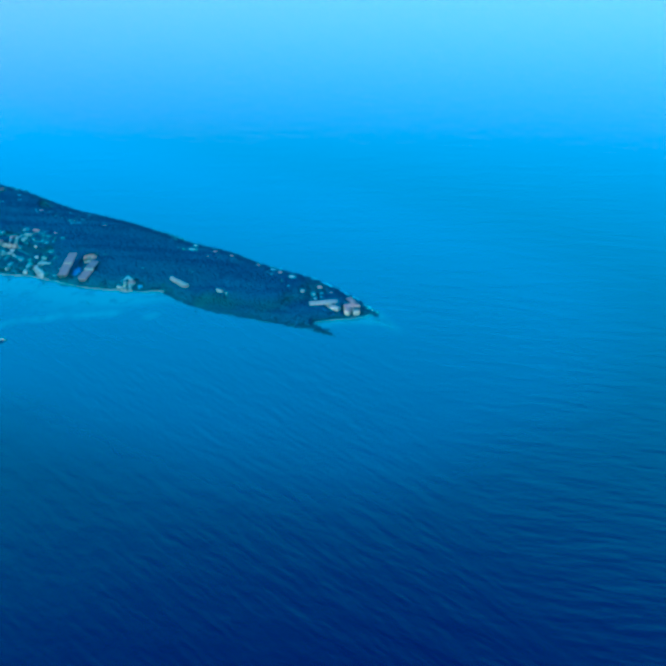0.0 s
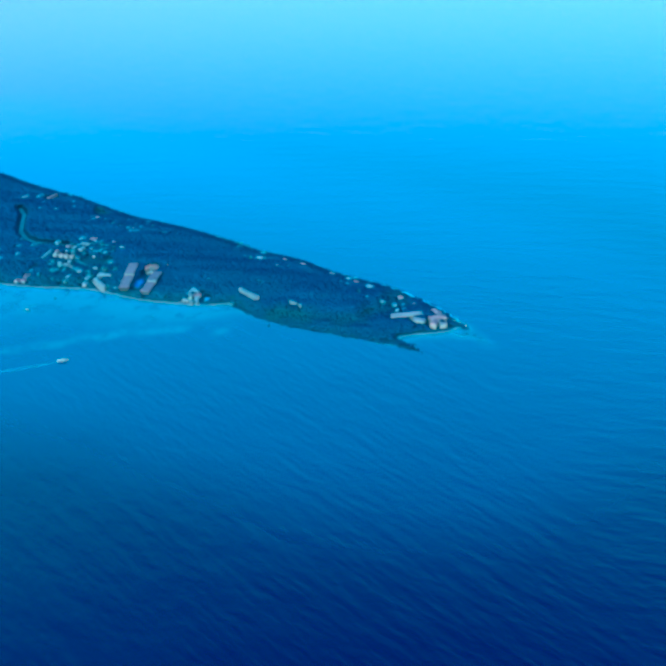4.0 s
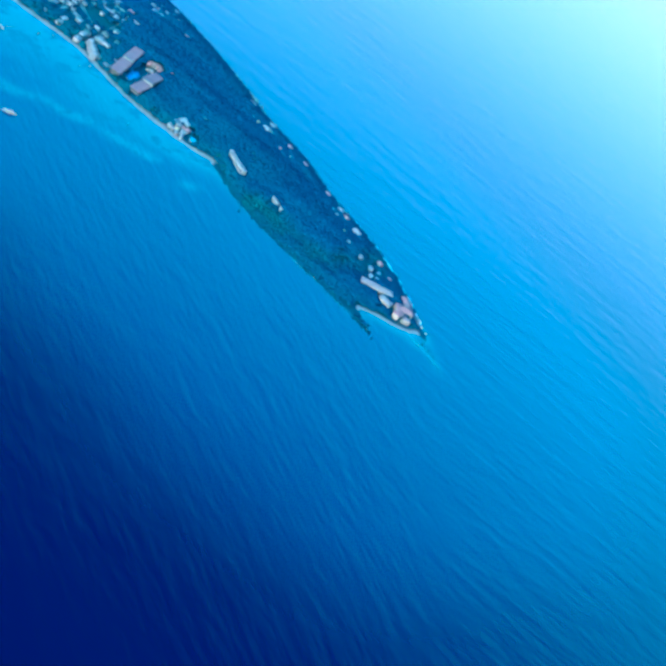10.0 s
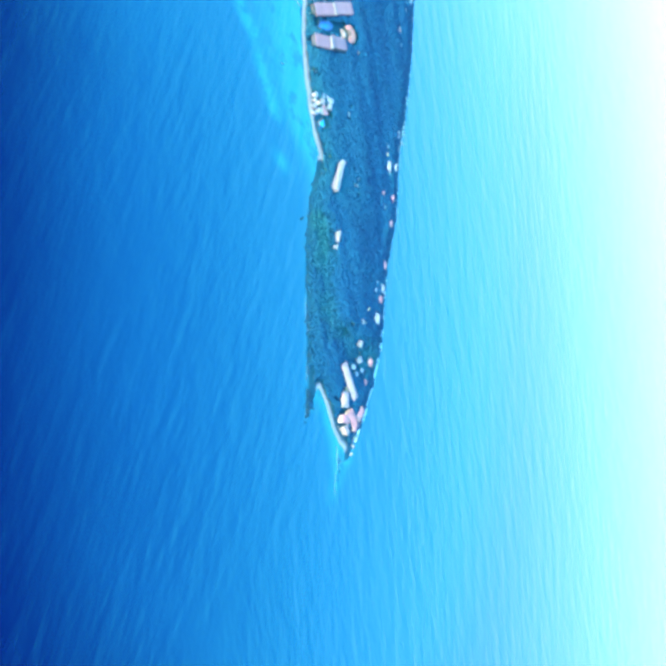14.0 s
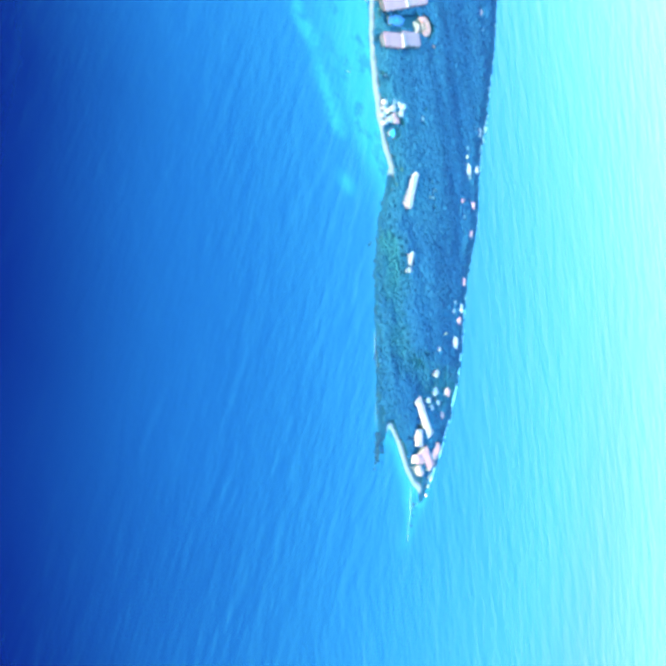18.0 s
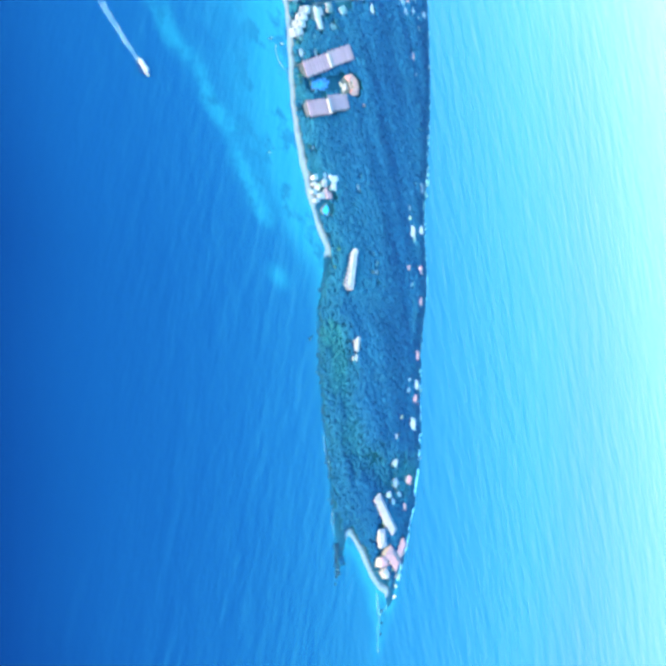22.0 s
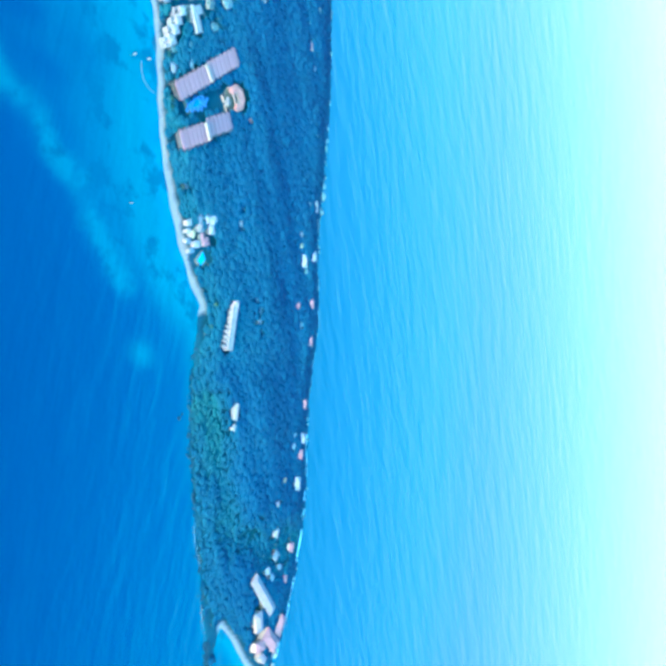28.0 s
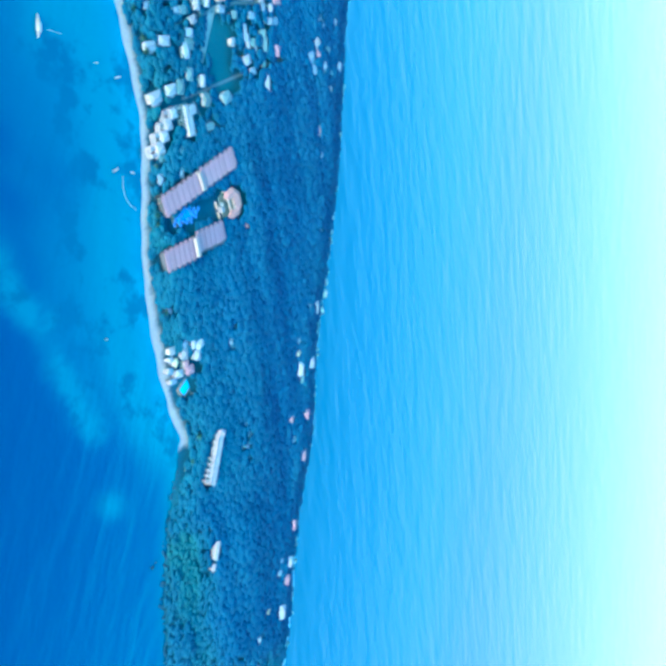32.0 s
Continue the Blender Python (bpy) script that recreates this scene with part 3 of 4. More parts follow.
row_of([(330, 1030, 13, 7, 30, "g"), (345, 1050, 11, 7, 50, "w"), (318, 1055, 12, 7, 40, "g"), (352, 1080, 12, 7, 20, "t"), (372, 1045, 11, 7, 70, "w"), (350, 1120, 12, 8, 40, "g"),
        (300, 1085, 12, 7, 30, "w"), (385, 1075, 11, 7, 40, "g"), (405, 1064, 14, 7, 35, "w"), (440, 1048, 12, 7, 35, "w"), (476, 1035, 14, 9, 50, "w"), (398, 1098, 10, 7, 40, "t")],
       "house", "scattered north of the village", "village houses in the north")
row_of([(447, 859, 6, 5, 60, "t"), (435, 846, 6, 5, 50, "t"), (454, 846, 9, 6, 130, "w"), (441, 833, 8, 6, 130, "g"), (556, 775, 5, 4, 40, "w"), (557, 764, 6, 5, 50, "w"),
        (487, 759, 6, 4, 20, "g"), (563, 760, 4, 3, 30, "g")],
       "hut", "among trees near the hotel", "garden huts", name="hut", category="hut", h=2.7)
row_of([(502, 735, 6, 5, 40, "w"), (514, 738, 9, 7, 120, "w"), (525, 750, 9, 7, 60, "w"), (526, 742, 8, 6, 120, "w"), (524, 730, 9, 6, 40, "p"), (516, 724, 7, 5, 30, "w"), (509, 729, 5, 4, 80, "h"), (519, 747, 6, 4, 130, "w"), (507, 722, 5, 4, 20, "g"), (513, 717, 6, 3, 40, "g"),
        (511, 744, 5, 4, 60, "g"), (519, 732, 5, 3, 120, "p"), (504, 729, 4, 3, 30, "w")],
       "beach house", "beside the sandy beach", "beach houses", name="beach_house", category="house")
row_of([(612, 621, 16, 4, 101, "w"), (616, 609, 5, 4, 100, "w")], "shed", "above the woodland clearing", "white sheds", "gable", "shed", "shed", h=2.8)
row_of([(438, 1006, 7, 4, 125, "g"), (446, 1000, 8, 4, 125, "t"), (452, 1024, 7, 5, 40, "w"), (480, 1003, 6, 4, 125, "g"), (488, 1008, 6, 4, 125, "w"), (497, 1003, 6, 5, 60, "g"),
        (470, 975, 8, 3, 125, "g"), (478, 968, 8, 3, 125, "w"), (487, 970, 7, 3, 125, "g"), (492, 955, 6, 5, 40, "g"), (500, 968, 7, 3, 125, "t"), (405, 985, 9, 3, 125, "t"),
        (398, 975, 8, 3, 125, "g"), (412, 972, 9, 3, 125, "g"), (404, 940, 5, 4, 40, "g"), (380, 925, 6, 5, 50, "g"), (462, 958, 6, 4, 125, "w")],
       "small house", "packed along the village lanes", "small village houses", h=2.6)
row_of([(368, 946, 4, 10, 125, "t"), (370, 953, 4, 10, 125, "g"), (390, 951, 5, 8, 125, "t"), (398, 950, 5, 9, 125, "g"), (409, 944, 6, 5, 40, "t"), (424, 928, 7, 9, 40, "t"),
        (421, 935, 5, 7, 120, "g"), (474, 971, 5, 7, 125, "g"), (482, 973, 5, 6, 125, "t"), (489, 986, 5, 7, 125, "t"), (475, 920, 8, 8, 60, "g"), (456, 906, 5, 11, 40, "t"),
        (468, 892, 8, 5, 40, "t"), (471, 988, 5, 5, 30, "g"), (455, 976, 5, 6, 125, "t"), (441, 970, 5, 5, 30, "g"), (492, 999, 4, 9, 125, "g")],
       "shed", "half hidden among village trees", "village sheds", "gable", "shed", "shed", h=2.5)
row_of([(602, 717, 6, 5, 100, "g"), (610, 712, 6, 5, 80, "g"), (606, 700, 6, 4, 100, "t"), (613, 702, 6, 5, 110, "g"), (617, 695, 5, 4, 100, "t"),
        (537, 1059, 6, 6, 30, "g"), (545, 1064, 5, 5, 60, "g"), (581, 1016, 5, 6, 110, "g"), (587, 1003, 5, 6, 110, "g"), (512, 1099, 6, 5, 60, "g"),
        (470, 1285, 16, 8, 30, "w"), (492, 1270, 18, 9, 30, "g"), (536, 1240, 14, 8, 40, "w"), (548, 1228, 10, 7, 50, "w"), (500, 1160, 9, 7, 60, "g"), (512, 1150, 9, 7, 40, "w")],
       "hut", "scattered in the inland woods", "woodland huts", name="hut", category="hut", h=2.8)
row_of([(510, 957, 13, 6, 128, "w")], "hall", "beside the village lane", "", "gable", "hall", "hall")


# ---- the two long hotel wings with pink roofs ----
# the shade on walls, plinths and balconies is put into this dark bluish colour
M_HOTEL_WALL = surface("shade_darkened_render", (0.032, 0.036, 0.045), (0.024, 0.028, 0.036), 0.85)


M_WORN_TILE = surface("weathered_pink_tile", (0.125, 0.07, 0.088), (0.095, 0.065, 0.088), 0.8, grain=1.2, vary=0.1)


def hotel_wing(x, y, rot, length, width, bays, jog, weathered):
    z = gz(x, y)
    ob = thing("hotel_wing", x, y, z, rot, "long two-storey hotel wing with serrated pink tile roof", "hotel", "hotel wings")
    for k in range(-4, 5):
        CLEAR.append((x + math.cos(radians(rot)) * length * k / 10.6, y + math.sin(radians(rot)) * length * k / 10.6, width * 0.5 + 2.4))
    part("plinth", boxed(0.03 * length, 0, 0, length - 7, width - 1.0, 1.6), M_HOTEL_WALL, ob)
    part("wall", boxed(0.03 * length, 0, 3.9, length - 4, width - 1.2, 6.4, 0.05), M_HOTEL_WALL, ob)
    part("stair_tower", boxed(0.02 * length, 0, 4.6, 3.0, width + 1.0, 8.2, 0.1), M_CREAM, ob, "cream stair tower across the middle of the wing")
    bay = (length - 3.0) / bays
    meshes = {}
    for k in range(bays):
        side = -1 if k < bays // 2 else 1
        cx = 0.02 * length + side * 1.5 + (k - (bays // 2 if side > 0 else bays // 2 - 1)) * bay + side * bay / 2
        over = jog if k >= bays // 2 else 0.0
        m = pose(cx, over + (0.3 if k % 2 else -0.3), 0.004 * (k % 2))
        if "canopy" not in meshes:
            first = part("eave_canopy", boxed(0, 0, 0, bay * 0.52, 1.7, 0.3, 0.05), M_PINK_ROOF, ob)
            first.matrix_basis, meshes["canopy"] = pose(cx, -width / 2 - 0.9 + over, 6.8), first.data
        else:
            shared("eave_canopy", meshes["canopy"], ob, pose(cx, -width / 2 - 0.9 + over, 6.8))
        shared("eave_canopy", meshes["canopy"], ob, pose(cx, width / 2 + 0.8 + over, 6.8))
        if "roof" not in meshes:
            bm = hipped(width + 0.6, bay * 0.985, 0.22, 0.03, 7.1, True)
            bmesh.ops.transform(bm, matrix=Matrix.Rotation(math.pi / 2, 4, "Z"), verts=bm.verts)
            first = part("roof_bay", bm, M_PINK_ROOF, ob)
            first.matrix_basis, meshes["roof"] = m, first.data
        else:
            bay_roof = shared("roof_bay", meshes["roof"], ob, m)
            if weathered and k >= bays // 2:
                bay_roof.material_slots[0].link = "OBJECT"
                bay_roof.material_slots[0].material = M_WORN_TILE
        for level in range(2):
            for face in (-1, 1):
                turned = 0 if face < 0 else 180
                m = pose(cx, face * (width / 2 - 0.1), 1.2 + level * 3.1, 0, 0, turned)
                wm = pose(cx, face * (width / 2 - 0.58), 2.6 + level * 3.1, 0, 0, turned)
                if "balcony" not in meshes:
                    bm = boxed(0, 0, 0, bay * 0.7, 1.1, 0.18)
                    block(bm, 0, -0.5, 0.55, bay * 0.7, 0.1, 1.0)
                    block(bm, bay * 0.34, 0, 0.55, 0.1, 1.0, 1.0)
                    block(bm, -bay * 0.34, 0, 0.55, 0.1, 1.0, 1.0)
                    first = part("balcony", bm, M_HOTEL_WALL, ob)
                    first.matrix_basis, meshes["balcony"] = m, first.data
                    first = part("window", boxed(0, 0, 0, bay * 0.55, 0.12, 2.1), M_GLASS, ob)
                    first.matrix_basis, meshes["window"] = wm, first.data
                else:
                    shared("balcony", meshes["balcony"], ob, m)
                    shared("window", meshes["window"], ob, wm)
    return ob


hotel_wing(470, 847.6, 54.0, 85, 12.5, 14, 0.7, False)
hotel_wing(487, 806.0, 44.5, 66, 12.5, 12, 2.4, True)

# ---- the eight-sided restaurant between the wings ----
ox, oy = 513, 856
CLEAR += [(ox, oy, 15), (498, 845, 13), (485, 834, 10), (472, 822, 11), (464, 811, 8), (480, 818, 8)]
rest = thing("restaurant", ox - 2.5, oy - 2, gz(ox, oy), 50, "eight-sided restaurant with orange tile roof round an open court", "restaurant")
part("plinth", eight_sided(11.0, -0.6, 0.6), M_PAVE, rest)
for k in range(-3, 4):
    a0, a1 = math.tau * (k - 0.5) / 8, math.tau * (k + 0.5) / 8
    if abs(k) == 3:
        a0, a1 = (a0 + 0.3, a1) if k < 0 else (a0, a1 - 0.3)
    bm = bmesh.new()
    rings = [(11.2, 5.0), (8.0, 6.3), (5.2, 5.9), (5.2, 5.5), (11.2, 4.6)]
    loops = [[bm.verts.new((r * math.cos(a), r * math.sin(a), z)) for r, z in rings] for a in (a0, a1)]
    for i in range(5):
        j = (i + 1) % 5
        bm.faces.new((loops[0][i], loops[1][i], loops[1][j], loops[0][j]))
    for ring in loops:
        bm.faces.new(ring)
    bmesh.ops.recalc_face_normals(bm, faces=bm.faces)
    part("roof_section", bm, M_ORANGE_ROOF, rest)
for k in range(-2, 3):
    a = math.tau * (k + 0.5) / 8
    part("column", boxed(10.6 * math.cos(a), 10.6 * math.sin(a), 2.7, 0.5, 0.5, 4.6, 0.03), M_CREAM, rest)
    a = math.tau * k / 8
    part("wall", boxed(9.6 * math.cos(a), 9.6 * math.sin(a), 2.6, 0.3, 5.6, 4.2, 0, a), M_CREAM, rest)
part("court_roof", boxed(3.2, 0, 6.05, 4.4, 8.2, 0.35, 0.08), M_ORANGE_ROOF, rest, "flat orange roof closing the round side of the court")
for cx, cy, wx_, wy_ in ((-0.6, 4.3, 7.4, 0.9), (-0.6, -4.3, 7.4, 0.9), (0.9, 0, 0.9, 7.6), (-4.0, 0, 0.7, 7.6)):
    part("court_beam", boxed(cx, cy, 5.0, wx_, wy_, 0.7, 0.05), M_CREAM, rest)
part("court_pavilion", hipped(2.2, 4.6, 0.7, 0.2, 3.4), M_TEAL_ROOF, rest, "small green pavilion roof inside the court").matrix_basis = pose(-1.6, 0, 0)
for px, py in ((-2.6, -2.1), (-0.6, -2.1), (-0.6, 2.1), (-2.6, 2.1)):
    part("pavilion_post", boxed(px, py, 2.0, 0.25, 0.25, 2.9), M_WHITE, rest)
part("kitchen_block", boxed(-10.4, -0.6, 2.2, 3.6, 4.4, 3.6, 0.05), M_WHITE, rest, "white flat-roofed service block")
part("kitchen_stair", boxed(-8.0, 2.0, 1.6, 1.2, 3.0, 2.4, 0.05), M_WHITE, rest)
for cy, wy_ in ((-3.8, 5.0), (3.6, 5.6)):
    part("screen_wall", boxed(-14.2, cy, 1.4, 0.5, wy_, 1.8), M_CREAM, rest, "pale screen wall across the court")

house("small round-roofed orange kiosk beside the restaurant", 533, 848, 5, 5, 2.8, 50, M_ORANGE_ROOF, M_WHITE, "hip", "", "kiosk", "kiosk")

# pool garden with blue parasols
pool = thing("swimming_pool", 474, 824, gz(474, 824) + 0.05, 48, "blue free-form swimming pool in pale paving", "pool")
part("paving", boxed(0, 0, -0.3, 25, 9.5, 1.0, 0.1), M_PAVE, pool)
bm = eight_sided(4.6, 0.22, 0.3, sides=16)
for cx, r in ((6.5, 3.8), (-6.8, 3.4), (11, 2.6)):
    extra = eight_sided(r, 0.22, 0.3 + 0.004 * r, sides=16)
    bmesh.ops.translate(extra, vec=(cx, 0.8, 0), verts=extra.verts)
    tmp = bpy.data.meshes.new("tmp")
    extra.to_mesh(tmp)
    extra.free()
    bm.from_mesh(tmp)
    bpy.data.meshes.remove(tmp)
part("water", bm, M_POOL, pool)
parasol = None
for k in range(26):
    a, r = k * 2.4, 5.5 + 0.36 * k
    px, py = 474 + math.cos(radians(48)) * r * math.cos(a) - math.sin(radians(48)) * 0.42 * r * math.sin(a), 824 + math.sin(radians(48)) * r * math.cos(a) + math.cos(radians(48)) * 0.42 * r * math.sin(a)
    m = pose(px, py, gz(px, py) + 0.2, 0, 0, 40 * k)
    if parasol is None:
        parasol = thing("parasol", 0, 0, 0, 0, "blue canvas parasol on the pool terrace", "parasol", "parasols round the pool")
        part("pole", boxed(0, 0, 1.3, 0.08, 0.08, 2.6), M_WHITE, parasol)
        part("canopy", eight_sided(1.7, 2.25, 2.95, 0.1), M_BLUE, parasol)
        part("base", eight_sided(0.35, 0.0, 0.12), M_PAVE, parasol)
        parasol.matrix_basis = m
    else:
        copy_thing(parasol, m)
CLEAR += [(530, 719, 8), (522, 712, 6), (532, 735, 6), (516, 730, 12)]
pool2 = thing("beach_pool", 530, 719, gz(530, 719) + 0.1, 70, "bright turquoise pool behind the beach", "pool")
part("paving", boxed(0, 0, -0.3, 15, 10, 1.0, 0.1), M_PAVE, pool2)
part("water", boxed(0, 0, 0.22, 11, 6.5, 0.1, 0.03), M_POOL, pool2)


# ---- the white stepped building in the woods ----
def stepped_building(x, y, rot, length, width, ribs):
    z = gz(x, y)
    ob = thing("stepped_apartments", x, y, z, rot, "long white apartment building with a row of projecting balconies", "apartment building")
    for k in range(-3, 4):
        CLEAR.append((x + math.cos(radians(rot)) * length * k / 7, y + math.sin(radians(rot)) * length * k / 7, width * 0.5 + 3.0))
    part("plinth", boxed(0, 0, -0.4, length + 1, width + 1, 2.2), M_PAVE, ob)
    part("wall", boxed(0, 0, 4.2, length, width, 7.4, 0.05), M_WHITE, ob)
    part("roof", boxed(0, -width * 0.22, 8.1, length + 0.8, width * 0.52, 0.4, 0.06), M_WHITE_ROOF, ob)
    part("gallery_roof", boxed(0.5, width * 0.33, 7.9, length - 0.6, width * 0.3, 0.3, 0.05), M_GREY_ROOF, ob, "grey gallery roof along the white one")
    part("end_gable", hipped(4.4, 4.0, 1.4, 0.3, 8.3), M_WHITE_ROOF, ob).matrix_basis = pose(length / 2 + 1.2, -0.6, 0, 0, 0, 90)
    part("end_wall", boxed(length / 2 + 1.2, -0.6, 4.2, 3.6, 4.0, 7.9), M_WHITE, ob)
    step = length / ribs
    for k in range(ribs):
        cx = -length / 2 + (k + 0.5) * step
        out = 5.2 - 0.5 * k if k < ribs * 0.55 else 1.6
        part("balcony_bay", boxed(cx, width / 2 + out / 2, 3.6, step * 0.4, out, 6.6 - 0.2 * (k % 2), 0.05), M_WHITE, ob)
        part("window", boxed(cx + step * 0.45, width / 2 + 0.03, 4.6, step * 0.34, 0.12, 2.0), M_GLASS, ob)
        part("window", boxed(cx, width / 2 + out + 0.02, 5.2, step * 0.26, 0.12, 1.6), M_GLASS, ob)
        part("roof_rib", boxed(cx, width * 0.33, 8.15, 0.6, width * 0.34, 0.3), M_WHITE, ob)
    return ob


stepped_building(577.5, 681, 101, 37, 5.6, 9)

# the white terraces and the colonnaded hall beside the beach
terr = thing("terraced_hotel", 428, 863, gz(428, 863), 48, "white hotel in stepped terraces facing the beach", "hotel")
for k, (bx, by, bw, bd) in enumerate(((-11.5, -11.2, 13.5, 8.2), (-4.6, -4.4, 13.0, 8.4), (2.6, 1.6, 12.0, 8.0), (9.6, 8.0, 12.5, 8.6))):
    h = 5.6 + 0.5 * (k % 2)
    lean = k * 0.9
    bx -= lean * 0.5
    for cx, cy, w, d, hh in ((2.2, 0.3, bw * 0.56, bd * 0.86, h), (-bw * 0.3, bd * 0.28, bw * 0.34, bd * 0.34, h - 1.2), (-bw * 0.3, -bd * 0.3, bw * 0.36, bd * 0.3, h - 0.8), (-bw * 0.46, 0, bw * 0.1, bd * 0.7, h - 2.0)):
        part("terrace_block", boxed(bx + cx, by * 0.95 + cy, hh / 2, w, d, hh, 0.06), M_WHITE, terr)
    part("roof", hipped(bw * 0.46, bd * 0.55, 0.8, 0.2, h + 0.02), M_WHITE_ROOF, terr).matrix_basis = pose(bx + 2.2, by * 0.95 + 0.3, 0)
    part("roof_light", boxed(bx + 5.0, by * 0.95 + bd * 0.3, h + 0.25, 1.6, 1.2, 0.5, 0.05), M_GLASS, terr)
    part("court", boxed(bx - bw * 0.28, by * 0.95, 0.3, bw * 0.3, bd * 0.34, 0.5), M_TEAL_ROOF, terr, "dark planted courtyard between the terraces")
    part("window", boxed(bx + 2.2, by * 0.95 - bd * 0.14 - bd * 0.0, h + 0.3, 0.9, 0.9, 0.4), M_GLASS, terr)
    part("balcony", boxed(bx - bw * 0.58, by * 0.95, 2.4, 1.4, bd * 0.6, 0.9), M_WHITE, terr)
    CLEAR.append((428 + 0.67 * bx - 0.74 * by, 863 + 0.74 * bx + 0.67 * by, 9))
CLEAR += [(428, 863, 10), (424, 850, 9), (432, 876, 9)]
hall = thing("colonnade_hall", 444.5, 880.5, gz(445, 879), 134, "long white hall with open roof slot and side bays", "hall")
part("plinth", boxed(0, 0, 0, 23, 11.5, 1.2), M_TEAL_ROOF, hall)
part("spine", boxed(0, 1.3, 2.8, 21, 2.3, 5.0, 0.06), M_WHITE, hall)
part("spine_roof", boxed(0, 1.3, 5.42, 21.6, 2.6, 0.25, 0.05), M_WHITE_ROOF, hall)
part("east_range", boxed(-0.8, -3.0, 2.6, 19.4, 1.7, 4.6, 0.06), M_WHITE, hall)
part("east_roof", boxed(-0.8, -3.0, 5.02, 20, 2.0, 0.25, 0.05), M_WHITE_ROOF, hall)
part("end_link", boxed(-9.8, -0.95, 2.55, 1.4, 2.1, 4.5, 0.05), M_WHITE, hall)
part("head_link", boxed(9.2, -0.95, 2.55, 1.0, 2.1, 4.5, 0.05), M_WHITE, hall)
for k in range(8):
    part("side_bay", boxed(-9.4 + k * 2.65, 4.0, 1.9, 1.0, 3.0, 3.4, 0.05), M_WHITE, hall)
    part("window", boxed(-8.1 + k * 2.65, 2.48, 2.6, 1.0, 0.1, 1.6), M_GLASS, hall)
part("wing", boxed(6.4, -6.4, 2.6, 6.4, 4.8, 4.6, 0.06), M_WHITE, hall, "white side wing with a flat roof")
part("wing_roof", boxed(6.4, -6.4, 5.05, 6.8, 5.2, 0.25, 0.05), M_WHITE_ROOF, hall)
CLEAR += [(444.5, 880.5, 9), (438, 887, 9), (451, 874, 8), (448, 890, 7)]

# ---- the resort at the point ----
def lodge(x, y, length, width, rot, label, roof, h=5.2, bays=6):
    ob = thing("lodge", x, y, gz(x, y), rot, label, "lodge", "lodges at the point")
    for k in range(-2, 3):
        CLEAR.append((x + math.cos(radians(rot)) * length * k / 5, y + math.sin(radians(rot)) * length * k / 5, width * 0.5 + 2.5))
    part("plinth", boxed(0, 0, 0, length + 0.8, width + 0.8, 1.6), M_PAVE, ob)
    part("wall", boxed(0, 0, 0.8 + h / 2, length, width, h, 0.05), M_CREAM, ob)
    part("roof", hipped(length, width, width * 0.22, 0.8, 0.8 + h), roof, ob)
    part("ridge_cap", boxed(0, 0, 1.02 + h + width * 0.22, length - width + 0.6, 0.4, 0.2), roof, ob)
    step = length / bays
    for k in range(bays):
        cx = -length / 2 + (k + 0.5) * step
        for face in (-1, 1):
            part("dormer", hipped(width * 0.3, step * 0.55, 0.7, 0.2, 1.3 + h), roof, ob).matrix_basis = pose(cx, face * width * 0.36, 0, 0, 0, 90)
            part("window", boxed(cx, face * (width / 2 + 0.03), 2.6, step * 0.5, 0.12, 1.6), M_GLASS, ob)
    return ob


M_BEIGE = surface("beige_tile_roof", (0.13, 0.108, 0.125), (0.09, 0.078, 0.095), 0.75, grain=0.9, vary=0.08)
lodge(709, 492, 42, 9.5, -28, "long lodge with pale beige tile roof near the point", M_BEIGE, bays=8)
lodge(712, 470, 16, 8.5, -60, "lodge with beige tile roof between beach and point", M_BEIGE, bays=3)
lodge(735, 459, 22, 11, -22, "large lodge with pinkish tile roof on the point", M_PINK_ROOF, bays=4)
lodge(745, 473, 16, 8, 75, "lodge with pinkish tile roof above the rocks", M_PINK_ROOF, bays=3)
lodge(723, 452, 12, 8, 30, "small lodge with pinkish tile roof on the point", M_PINK_ROOF, bays=2)
lodge(731, 443, 9, 5, -20, "small lodge with beige roof at the tip", M_BEIGE, bays=2)


# ---- lanes ----
def lane(points, width, label, name="lane", material=M_ROAD, verge=1.4):
    bm = bmesh.new()
    line = []
    for (ax, ay), (bx, by) in zip(points, points[1:]):
        n = max(2, int(math.hypot(bx - ax, by - ay) / 3))
        line += [(ax + (bx - ax) * k / n, ay + (by - ay) * k / n) for k in range(n)]
    line.append(points[-1])
    prev = None
    for k, (x, y) in enumerate(line):
        nx, ny = line[min(k + 1, len(line) - 1)], line[max(k - 1, 0)]
        dx, dy = nx[0] - ny[0], nx[1] - ny[1]
        s = width / 2 / max(math.hypot(dx, dy), 1e-6)
        z = max(gz(x - dy * s, y + dx * s), gz(x, y), gz(x + dy * s, y - dx * s)) + 0.25
        pair = [bm.verts.new((x - dy * s, y + dx * s, z)), bm.verts.new((x + dy * s, y - dx * s, z)), bm.verts.new((x + dy * s, y - dx * s, z - 1.2)), bm.verts.new((x - dy * s, y + dx * s, z - 1.2))]
        if prev:
            for i in range(4):
                bm.faces.new((prev[i], prev[(i + 1) % 4], pair[(i + 1) % 4], pair[i]))
        prev = pair
        CLEAR.append((x, y, width / 2 + (verge if y > 1030 or verge < 1 else 1.4)))
    bmesh.ops.recalc_face_normals(bm, faces=bm.faces)
    ob = part(name, bm, material, None)
    return tagged(ob, label, "lane", kind="structure")


